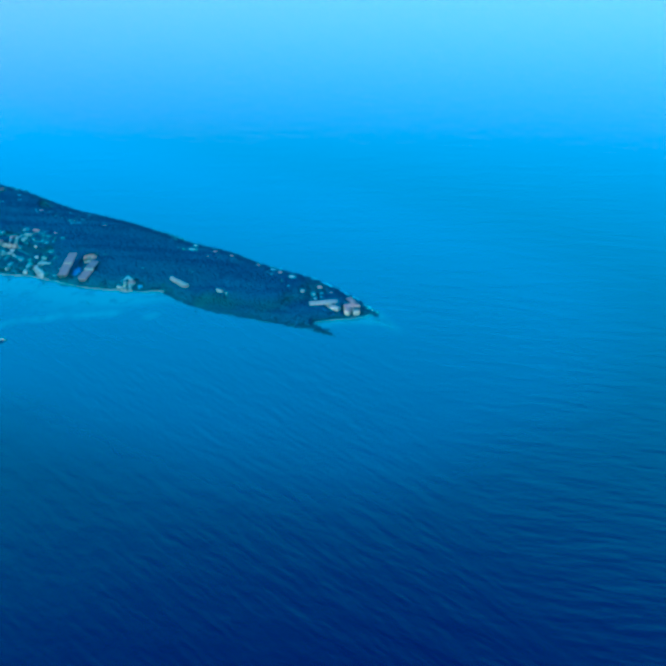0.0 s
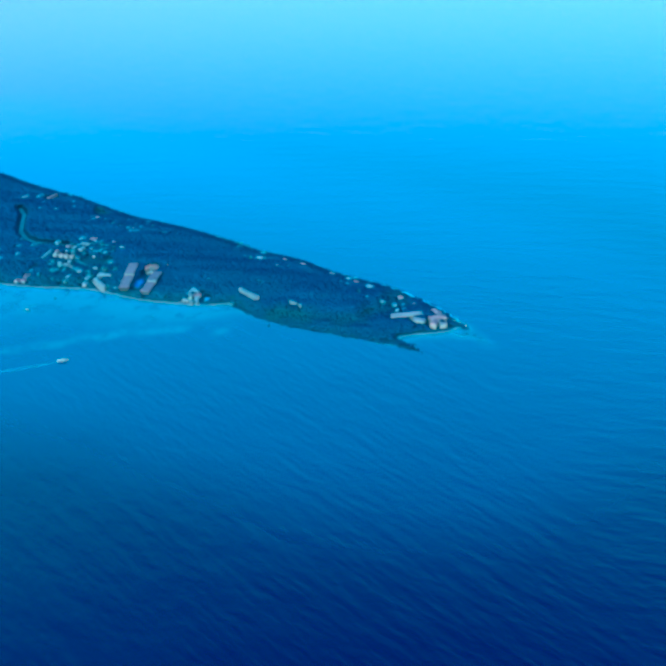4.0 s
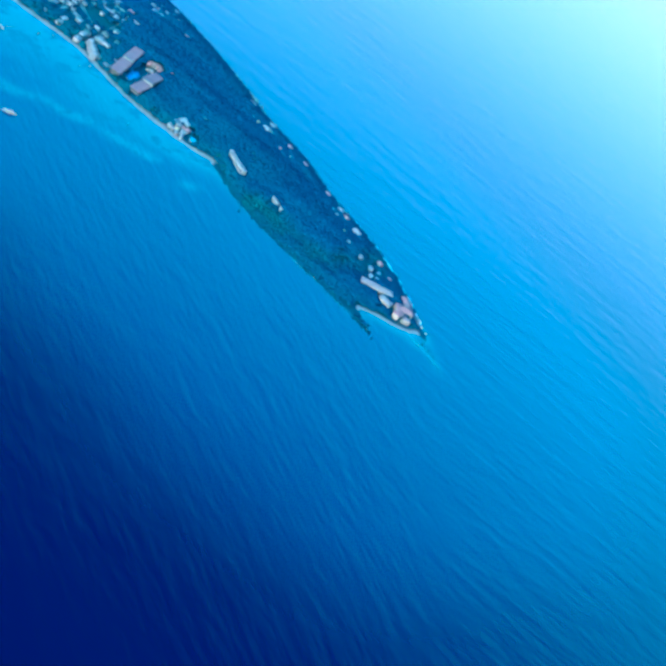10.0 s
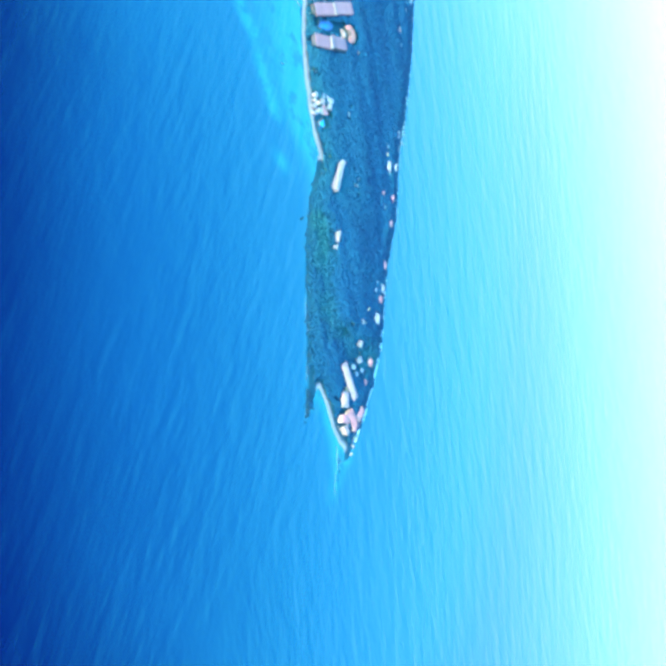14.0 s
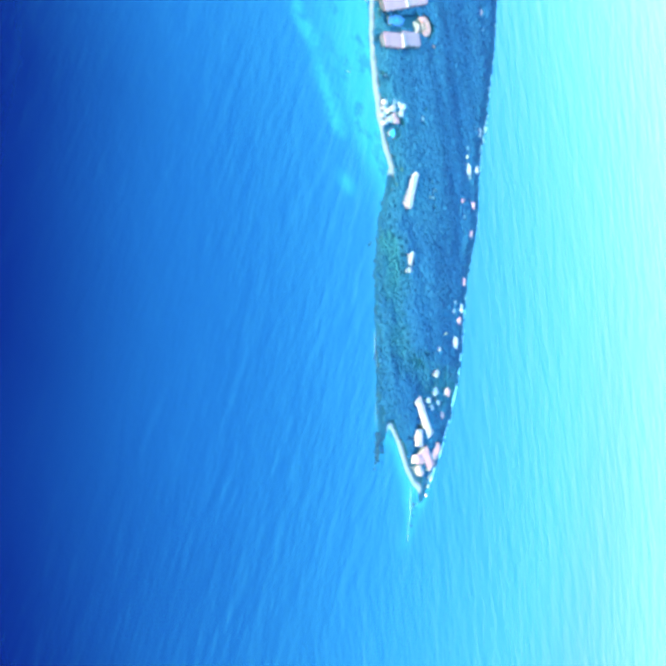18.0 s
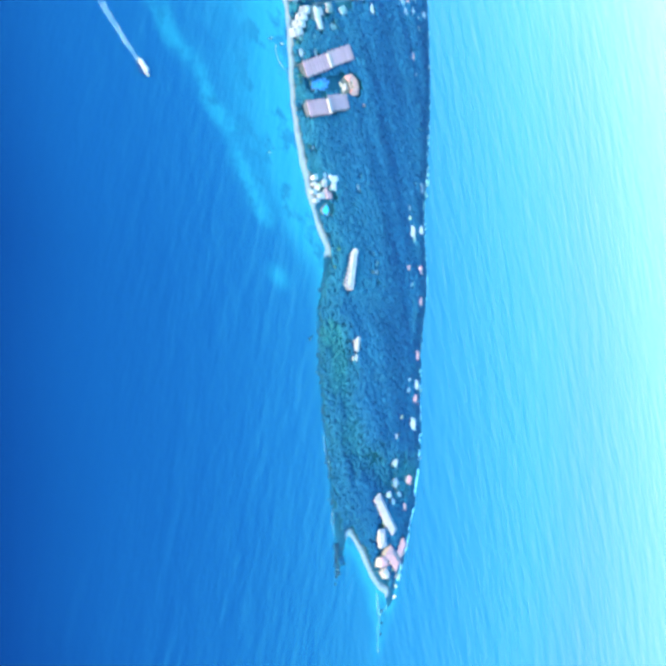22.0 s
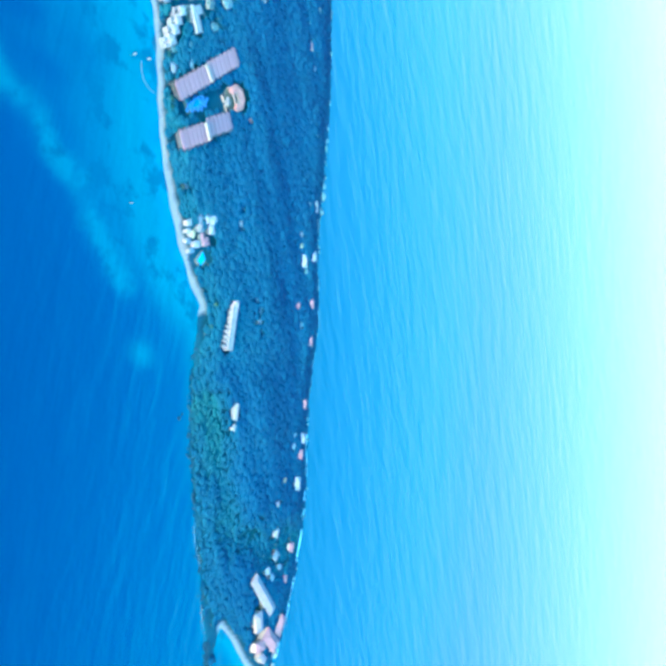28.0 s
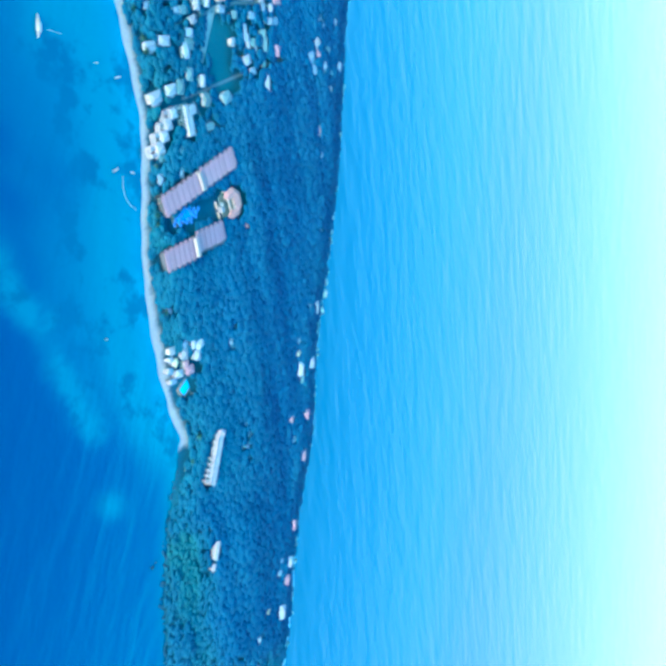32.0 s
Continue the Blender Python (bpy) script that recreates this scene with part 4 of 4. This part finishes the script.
lane([(404, 928), (430, 958), (453, 985), (480, 1005)], 2.4, "dusty pale lane along the playing field")
lane([(436, 892), (465, 925), (496, 961), (520, 985)], 2.2, "dusty pale lane behind the beach houses")
lane([(440, 925), (434, 962), (441, 1000), (452, 1022), (431, 1045), (408, 1078), (403, 1100), (406, 1135), (422, 1172), (438, 1207), (442, 1240)], 6.0, "winding pale road up the northern slope", material=M_PALE_ROAD, verge=7.0)
lane([(446, 897), (461, 892), (478, 897)], 2.4, "pale garden path behind the colonnade")
lane([(461, 905), (470, 889), (481, 884)], 2.2, "pale garden path beside the hotel wing")
lane([(421, 1012), (438, 990), (446, 980)], 2.6, "pale lane along the square blocks")
lane([(470, 1000), (492, 985), (500, 968)], 2.4, "pale lane through the dense village")
lane([(352, 965), (372, 985), (385, 990)], 2.6, "pale path between village houses", material=M_PAVE)
lane([(586, 660), (594, 644), (606, 632), (613, 634)], 2.2, "narrow track through the woods to the sheds", verge=0.3)


# ---- woods, trees, rocks, surf and boats ----
rng = np.random.default_rng(7)


def lumps(name, centres, radii, material, squash=0.6, jitter=0.25):
    """Many small uneven clumps as one mesh."""
    g = (1 + 5 ** 0.5) / 2
    ico = np.array([(-1, g, 0), (1, g, 0), (-1, -g, 0), (1, -g, 0), (0, -1, g), (0, 1, g), (0, -1, -g), (0, 1, -g), (g, 0, -1), (g, 0, 1), (-g, 0, -1), (-g, 0, 1)], float)
    ico /= np.linalg.norm(ico[0])
    tri = np.array([(0, 11, 5), (0, 5, 1), (0, 1, 7), (0, 7, 10), (0, 10, 11), (1, 5, 9), (5, 11, 4), (11, 10, 2), (10, 7, 6), (7, 1, 8),
                    (3, 9, 4), (3, 4, 2), (3, 2, 6), (3, 6, 8), (3, 8, 9), (4, 9, 5), (2, 4, 11), (6, 2, 10), (8, 6, 7), (9, 8, 1)])
    n = len(centres)
    spin = rng.uniform(0, math.tau, n)
    c, s = np.cos(spin)[:, None], np.sin(spin)[:, None]
    v = np.broadcast_to(ico, (n, 12, 3)) * rng.uniform(1 - jitter, 1 + jitter, (n, 12, 1))
    v = np.stack([v[:, :, 0] * c - v[:, :, 1] * s, v[:, :, 0] * s + v[:, :, 1] * c, v[:, :, 2] * np.reshape(squash, (-1, 1))], -1)
    v = v * np.asarray(radii)[:, None, None] + np.asarray(centres)[:, None, :]
    f = (tri[None] + 12 * np.arange(n)[:, None, None]).reshape(-1, 3)
    me = bpy.data.meshes.new(name)
    me.vertices.add(n * 12)
    me.vertices.foreach_set("co", v.astype(np.float32).ravel())
    me.loops.add(len(f) * 3)
    me.loops.foreach_set("vertex_index", f.astype(np.int32).ravel())
    me.polygons.add(len(f))
    me.polygons.foreach_set("loop_start", np.arange(0, len(f) * 3, 3, dtype=np.int32))
    me.polygons.foreach_set("use_smooth", np.ones(len(f), bool))
    me.update(calc_edges=True)
    me.materials.append(material)
    return me


# crowns of the wood: a jittered grid, thinned by clearings, buildings and beach
step = 3.3
tx, ty = np.meshgrid(np.arange(80, 770, step), np.arange(420, 1740, step))
tx, ty = (tx + rng.uniform(-1.6, 1.6, tx.shape)).ravel(), (ty + rng.uniform(-1.6, 1.6, ty.shape)).ravel()
td = inland(tx, ty)
margin = np.where(to_line(tx, ty, WEST) < 40, 7.5, np.where(to_line(tx, ty, COVE[:5]) < 25, 10.0, np.where(to_line(tx, ty, EAST) < 30, 5.5, 1.5)))
margin = margin + 2.0 * wobble(tx, ty, 7.0, 6.0)
open_land = meadow_at(tx, ty)
field = to_line(tx, ty, [(445, 950), (463, 930)]) < 22
ok = (td > margin) & ((open_land < 0.3) | (rng.uniform(0, 1, tx.shape) < 0.85)) & ~(field & (open_land > 0.4))
village = np.exp(-(((tx - 430) / 55) ** 2 + ((ty - 965) / 90) ** 2))
ok &= rng.uniform(0, 1, tx.shape) > 0.35 * village + 0.25 * (to_line(tx, ty, [(700, 540), (735, 470)]) < 32)
for cx, cy, r in CLEAR:
    ok &= (tx - cx) ** 2 + (ty - cy) ** 2 > r ** 2
tx, ty, open_land, td, village = tx[ok], ty[ok], open_land[ok], td[ok], village[ok]
near = (ty < 1060)
base = height(tx, ty)
scrub = np.exp(-(to_line(tx, ty, ROCKY[1:9]) / 22.0) ** 2)
size = rng.uniform(0.75, 1.25, tx.shape) * 2.0 * (1 - 0.35 * open_land) * (1 - 0.2 * scrub) * (1 - 0.25 * village)
# the canopy rises gently from the shores and rolls a little inland
tall = (1.6 + 3.2 * smooth(td, 2, 22) + 1.2 * wobble(tx, ty, 31.0, 4.0) * smooth(td, 10, 30) + rng.uniform(-0.2, 0.2, tx.shape)) * (1 - 0.95 * open_land) * (1 - 0.5 * village) * (1 - 0.5 * scrub)
leafy = np.clip(np.exp(-(to_line(tx, ty, WEST) / 62.0) ** 2) + 0.8 * np.exp(-(to_line(tx, ty, EAST) / 20.0) ** 2) + 0.35 * scrub + 1.4 * open_land + 0.6 * village, 0, 1.5)
leafy = np.clip(leafy + 0.25 * wobble(tx, ty, 27.0, 8.0), 0, 1.4)
centres, radii, flatness, greens = [np.stack([tx, ty, base + tall], -1)], [size * 2.1], [np.full(tx.shape, 0.12)], [leafy]
for k in range(6):
    a, rr = rng.uniform(0, math.tau, tx.shape), np.sqrt(rng.uniform(0.02, 1.0, tx.shape)) * size * 1.3
    part_of = near | (rng.uniform(0, 1, tx.shape) < 0.2)
    c = np.stack([tx + rr * np.cos(a), ty + rr * np.sin(a), base + tall + size * (0.14 - 0.05 * (rr / size) ** 2 + rng.uniform(-0.08, 0.08, tx.shape))], -1)
    centres.append(c[part_of])
    radii.append((size * rng.uniform(0.22, 0.44, tx.shape))[part_of])
    flatness.append(np.full(part_of.sum(), 0.34))
    greens.append(leafy[part_of])
canopy = lumps("woodland", np.concatenate(centres), np.concatenate(radii), M_LEAF, np.concatenate(flatness), 0.34)
canopy.attributes.new("garden", "FLOAT", "POINT").data.foreach_set("value", np.repeat(np.concatenate(greens), 12).astype(np.float32))
wood = new("woodland", canopy)
tagged(wood, "dense dark green tropical woodland of uneven crowns", "woodland", kind="stuff")


# single trees with trunk, limbs and a crown of clumps
def broad_tree(x, y, s, rot):
    ob = thing("tree", x, y, gz(x, y), rot, "dark green broad-crowned tree with bare trunk", "tree", "garden trees")
    bm = bmesh.new()
    bmesh.ops.create_cone(bm, cap_ends=True, segments=7, radius1=0.34, radius2=0.16, depth=4.4, matrix=Matrix.Translation((0, 0, 1.9)))
    for k in range(4):
        m = Matrix.Translation((0, 0, 3.4)) @ Matrix.Rotation(k * 1.6, 4, "Z") @ Matrix.Rotation(0.8, 4, "Y") @ Matrix.Translation((0, 0, 1.0))
        bmesh.ops.create_cone(bm, cap_ends=True, segments=5, radius1=0.15, radius2=0.06, depth=2.4, matrix=m)
    part("trunk", bm, M_BARK, ob)
    n = 60
    a, r = rng.uniform(0, math.tau, n), 2.6 * np.sqrt(rng.uniform(0, 1, n))
    c = np.stack([r * np.cos(a), r * np.sin(a), 4.9 + rng.uniform(-1.1, 1.5, n) * (1 - (r / 3.1) ** 2)], -1)
    leaves = lumps("crown", c, rng.uniform(0.3, 0.75, n), M_LEAF)
    leaves.attributes.new("garden", "FLOAT", "POINT").data.foreach_set("value", np.ones(n * 12, np.float32))
    crown = new("crown", leaves)
    crown.parent = ob
    ob.scale = (s, s, s)
    return ob


def palm_tree(x, y, s, rot):
    ob = thing("palm_tree", x, y, gz(x, y), rot, "tall coconut palm with drooping fronds", "palm tree", "coconut palms")
    bm = bmesh.new()
    for k in range(5):
        m = Matrix.Translation((0.1 * k * k * 0.6, 0, 0.7 + 1.4 * k)) @ Matrix.Rotation(0.05 * k, 4, "Y")
        bmesh.ops.create_cone(bm, cap_ends=True, segments=6, radius1=0.2 - 0.02 * k, radius2=0.18 - 0.02 * k, depth=1.5, matrix=m)
    part("trunk", bm, M_BARK, ob)
    for k in range(11):
        bm = bmesh.new()
        prev = None
        for i in range(5):
            u = i / 4
            wide, z = 0.45 * math.sin(math.pi * (0.15 + 0.85 * u)) + 0.03, 7.2 + 0.9 * u - 2.1 * u * u * (1 + 0.25 * (k % 3))
            row = [bm.verts.new((0.95 + 3.0 * u, wide * q, z - abs(q) * 0.22)) for q in (-1, 0, 1)]
            if prev:
                bm.faces.new((prev[0], prev[1], row[1], row[0]))
                bm.faces.new((prev[1], prev[2], row[2], row[1]))
            prev = row
        bmesh.ops.solidify(bm, geom=bm.faces[:], thickness=0.04)
        bmesh.ops.translate(bm, vec=(-0.95, 0, 0), verts=bm.verts)
        bmesh.ops.transform(bm, matrix=Matrix.Translation((0.95, 0, 0)) @ Matrix.Rotation(k * math.tau / 11 + 0.2 * (k % 2), 4, "Z"), verts=bm.verts)
        part("frond", bm, M_PALM, ob)
    ob.scale = (s, s, s)
    return ob


first_tree, first_palm = broad_tree(455, 832, 1.0, 0), palm_tree(446, 818, 1.0, 0)
spots = []
for k in range(4000):
    x, y = rng.uniform(330, 760), rng.uniform(430, 1010)
    d, w = float(inland(np.array([x]), np.array([y]))[0]), float(to_line(np.array([x]), np.array([y]), WEST)[0])
    c = float(to_line(np.array([x]), np.array([y]), COVE[:5])[0])
    free = math.hypot(x - 454, y - 940) > 30 and all((x - cx) ** 2 + (y - cy) ** 2 > (r - 1.5) ** 2 for cx, cy, r in CLEAR) and all((x - a) ** 2 + (y - b) ** 2 > 30 for a, b, _ in spots)
    if d > 7 and free and (8 < w < 26 or c < 22 or (690 < x < 750 and 480 < y < 600) or (440 < x < 520 and 800 < y < 870) or (400 < x < 490 and 880 < y < 990)):
        spots.append((x, y, w < 18))
    if len(spots) >= 130:
        break
for k, (x, y, palm) in enumerate(spots):
    src, s = (first_palm, rng.uniform(0.7, 1.0)) if palm and k % 3 else (first_tree, rng.uniform(0.5, 0.85))
    copy_thing(src, pose(x, y, gz(x, y) - 0.1, 0, 0, rng.uniform(0, 360)) @ Matrix.Diagonal((s, s, s, 1)))

# rocks along the rocky shores
SPIT = [(657, 444), (663, 434), (668, 424), (669, 420)]
runs = [*zip(ROCKY, ROCKY[1:]), *zip(EAST[:-3], EAST[1:]), *[run for run in zip(SPIT, SPIT[1:]) for _ in range(5)]]
rc, rr = [], []
for (ax, ay), (bx, by) in runs:
    n = int(math.hypot(bx - ax, by - ay) / 1.1)
    for k in range(n):
        u = rng.uniform(0, 1)
        o = rng.normal(0, 1.6)
        x, y = ax + (bx - ax) * u + o, ay + (by - ay) * u + o * 0.5
        rc.append((x, y, rng.uniform(-0.2, 0.5)))
        rr.append(rng.uniform(0.4, 1.3))
rocks = new("shore_rocks", lumps("shore_rocks", np.array(rc), np.array(rr), M_ROCK, 0.8, 0.4))
tagged(rocks, "dark wave-washed rocks along the shore", "rocks", kind="stuff")
rc, rr = [], []
for (ax, ay), (bx, by) in zip(EAST[:-4], EAST[1:]):
    for k in range(int(math.hypot(bx - ax, by - ay) / 0.55)):
        u, o = rng.uniform(0, 1), rng.normal(0, 1.8)
        x, y = ax + (bx - ax) * u + o, ay + (by - ay) * u + o * 0.4
        if wobble(x, y, 15.0, 1.0) + 0.7 * wobble(x, y, 5.0, 2.0) > (0.25 if y < 840 or y > 1000 else 0.05) and not 655 < y < 700:
            rc.append((x, y, rng.uniform(0.0, 1.4)))
            rr.append(rng.uniform(0.5, 1.5))
pale = new("pale_rocks", lumps("pale_rocks", np.array(rc), np.array(rr), M_PALE_ROCK, 0.7, 0.4))
tagged(pale, "pale cream limestone ledges along the eastern shore", "rocks", kind="stuff")


def boulder(x, y, r, material, label):
    ob = new("boulder", lumps("boulder", np.array([(0, 0, 0), (r * 0.5, r * 0.2, -0.1), (-r * 0.4, r * 0.4, -0.1)]), np.array([r, r * 0.6, r * 0.7]), material, 0.8, 0.3))
    ob.matrix_basis = pose(x, y, max(gz(x, y), 0.0) + r * 0.25, 0, 0, x * 7 % 360)
    return tagged(ob, label, "boulder", "shore boulders")


for x, y, r in ((662, 852, 4.0), (665, 838, 3.4), (659, 862, 3.0), (712, 648, 3.2), (715, 655, 2.6), (688, 770, 2.5), (646, 905, 3.0), (643, 915, 2.4), (755, 440, 2.0), (756, 430, 1.8)):
    boulder(x + 3, y, r, M_PALE_ROCK, "pale limestone boulder on the eastern shore")
for x, y, r in ((667, 424, 2.2), (668, 418, 1.4), (669, 412, 1.1), (556, 596, 1.6), (558, 600, 1.0), (744, 412, 1.4), (748, 402, 1.2), (750, 392, 1.0)):
    boulder(x, y, r, M_ROCK, "dark rock standing in shallow water")


# foam where the swell breaks
def surf(lines, label, material=M_FOAM):
    pts, faces = [], []
    for line, half in lines:
        run = []
        for (ax, ay), (bx, by) in zip(line, line[1:]):
            n = max(2, int(math.hypot(bx - ax, by - ay) / 2.5))
            run += [(ax + (bx - ax) * k / n, ay + (by - ay) * k / n, by - ay, ax - bx) for k in range(n)]
        for k, (x, y, nx, ny) in enumerate(run):
            s = 1 / max(math.hypot(nx, ny), 1e-6)
            mid, w = 0.7 * math.sin(k * 0.5) + rng.normal(0, 0.3), half * rng.uniform(0.55, 1.1)
            for q in (mid - w, mid + w):
                pts.append((x + nx * s * q, y + ny * s * q, 0.12 + 0.03 * rng.uniform()))
            if k:
                i = len(pts)
                faces.append((i - 4, i - 3, i - 1, i - 2))
    me = bpy.data.meshes.new("surf")
    me.from_pydata(pts, [], faces)
    me.materials.append(material)
    ob = new("surf", me)
    m = ob.modifiers.new("depth", "SOLIDIFY")
    m.thickness = 0.08
    return tagged(ob, label, "surf", kind="stuff")


def seaward(line, by):
    out = []
    for k, (x, y) in enumerate(line):
        a, b = line[max(k - 1, 0)], line[min(k + 1, len(line) - 1)]
        dx, dy = b[0] - a[0], b[1] - a[1]
        s = by / math.hypot(dx, dy)
        out.append((x + dy * s, y - dx * s))
    return out


surf([(seaward(EAST[:6], 2.4), 1.5)], "white surf along the rocks by the point")
surf([(seaward(EAST[5:17], 3.4), 0.8)], "thin broken surf along the eastern rocks", M_WAKE)
surf([([(752, 418), (743, 408), (743, 398), (748, 386), (754, 373)], 0.45), ([(732, 424), (738, 414), (741, 404)], 1.2)], "broken surf over the reef off the point", M_WAKE)
surf([([(606, 526), (613, 514), (620, 505), (628, 494)], 0.5), ([(640, 470), (652, 448)], 0.35)], "thin surf along the southern rocks", M_WAKE)


# ---- boats ----
def hull(bm, length, beam, depth):
    rings = []
    for i in range(9):
        u = i / 8 * 2 - 1
        w = beam / 2 * max(1 - abs(u) ** 3.0, 0.04)
        rings.append([bm.verts.new((u * length / 2, s * w * q, zz + 0.25 * u * u)) for s, q, zz in ((-1, 1, depth), (-1, 0.7, 0.15), (0, 0, -0.25), (1, 0.7, 0.15), (1, 1, depth))])
    for a, b in zip(rings, rings[1:]):
        for i in range(4):
            bm.faces.new((a[i], b[i], b[i + 1], a[i + 1]))
        bm.faces.new((a[4], b[4], b[0], a[0]))
    bm.faces.new(rings[0])
    bm.faces.new(rings[-1][::-1])
    bmesh.ops.recalc_face_normals(bm, faces=bm.faces)
    return bm


def boat(x, y, rot, length, label, name="boat"):
    ob = thing(name, x, y, 0.05, rot, label, "boat", "moored boats")
    part("hull", hull(bmesh.new(), length, length * 0.2, 0.9), M_HULL, ob)
    part("deck", boxed(0, 0, 0.95, length * 0.7, length * 0.13, 0.12), M_WOOD, ob)
    part("cabin", boxed(-length * 0.08, 0, 1.5, length * 0.3, length * 0.12, 1.1, 0.08), M_HULL, ob)
    part("canopy", boxed(-length * 0.08, 0, 2.3, length * 0.42, length * 0.16, 0.1), M_HULL, ob)
    for px in (-0.26, 0.1):
        part("canopy_post", boxed(length * px, 0, 1.8, 0.1, 0.1, 1.1), M_HULL, ob)
    return ob


big = boat(316, 860, 118, 13, "white passenger boat moored over the shoals", "passenger_boat")
part("bowsprit", boxed(5.0, 0.0, 1.6, 12.0, 0.3, 0.25), M_HULL, big).matrix_basis = pose(-1.5, -6.0, 0, 0, 0, -92)
for x, y, r, l in ((405, 819, 60, 5), (419, 825, 20, 4), (381, 871, 45, 5.5), (445, 720, 40, 3.5), (362, 868, 30, 4)):
    boat(x, y, r, l, "small white boat on the calm inshore water")

ferry = thing("ferry", 302, 689, 0.05, -25, "fast white passenger boat trailing a long wake", "ferry")
part("hull", hull(bmesh.new(), 15, 3.2, 1.4), M_HULL, ferry)
part("cabin", boxed(-1, 0, 2.2, 10, 2.6, 1.7, 0.15), M_HULL, ferry)
part("windscreen", boxed(4.05, 0, 2.4, 0.1, 2.2, 0.8), M_GLASS, ferry)
part("bridge", boxed(1.5, 0, 3.5, 3.4, 2.2, 1.0, 0.1), M_HULL, ferry)
part("rail", boxed(5.6, 0, 1.9, 4.4, 0.06, 0.5), M_HULL, ferry)
part("mast", boxed(0.5, 0, 4.8, 0.1, 0.1, 1.8), M_HULL, ferry)
pts, faces = [], []
for k in range(46):
    u = k / 45
    x, y, w = 298 - 80 * u, 690 + 26 * u + 3 * u * u, 1.5 + 2.6 * u
    for side in (-1, 1):
        n = len(pts)
        inner, outer = side * w * rng.uniform(0.0, 0.45), side * w * rng.uniform(0.6, 1.25)
        pts += [(x + 0.32 * inner, y + 0.95 * inner, 0.12), (x + 0.32 * outer, y + 0.95 * outer, 0.12)]
        if k:
            faces.append((n - 4, n - 3, n + 1, n))
me = bpy.data.meshes.new("wake")
me.from_pydata(pts, [], faces)
me.materials.append(M_WAKE)
wake = new("wake", me)
wake.modifiers.new("depth", "SOLIDIFY").thickness = 0.08
tagged(wake, "long pale foaming wake behind the ferry", "wake", kind="stuff")

# breakwater of floats off the hotel beach
line = [(413, 819), (416, 813), (421, 808), (427, 806), (434, 806)]
boom = thing("floating_pier", 413, 819, 0.0, 0, "thin curved floating pier reaching out from the beach", "pier")
for (ax, ay), (bx, by) in zip(line, line[1:]):
    n = max(2, int(math.hypot(bx - ax, by - ay) / 1.6))
    for k in range(n):
        u = (k + 0.5) / n
        part("float", boxed(ax + (bx - ax) * u - 413, ay + (by - ay) * u - 819, 0.25, math.hypot(bx - ax, by - ay) / n * 0.92, 0.7, 0.4, 0.06, math.atan2(by - ay, bx - ax)), M_GREY_ROOF, boom)
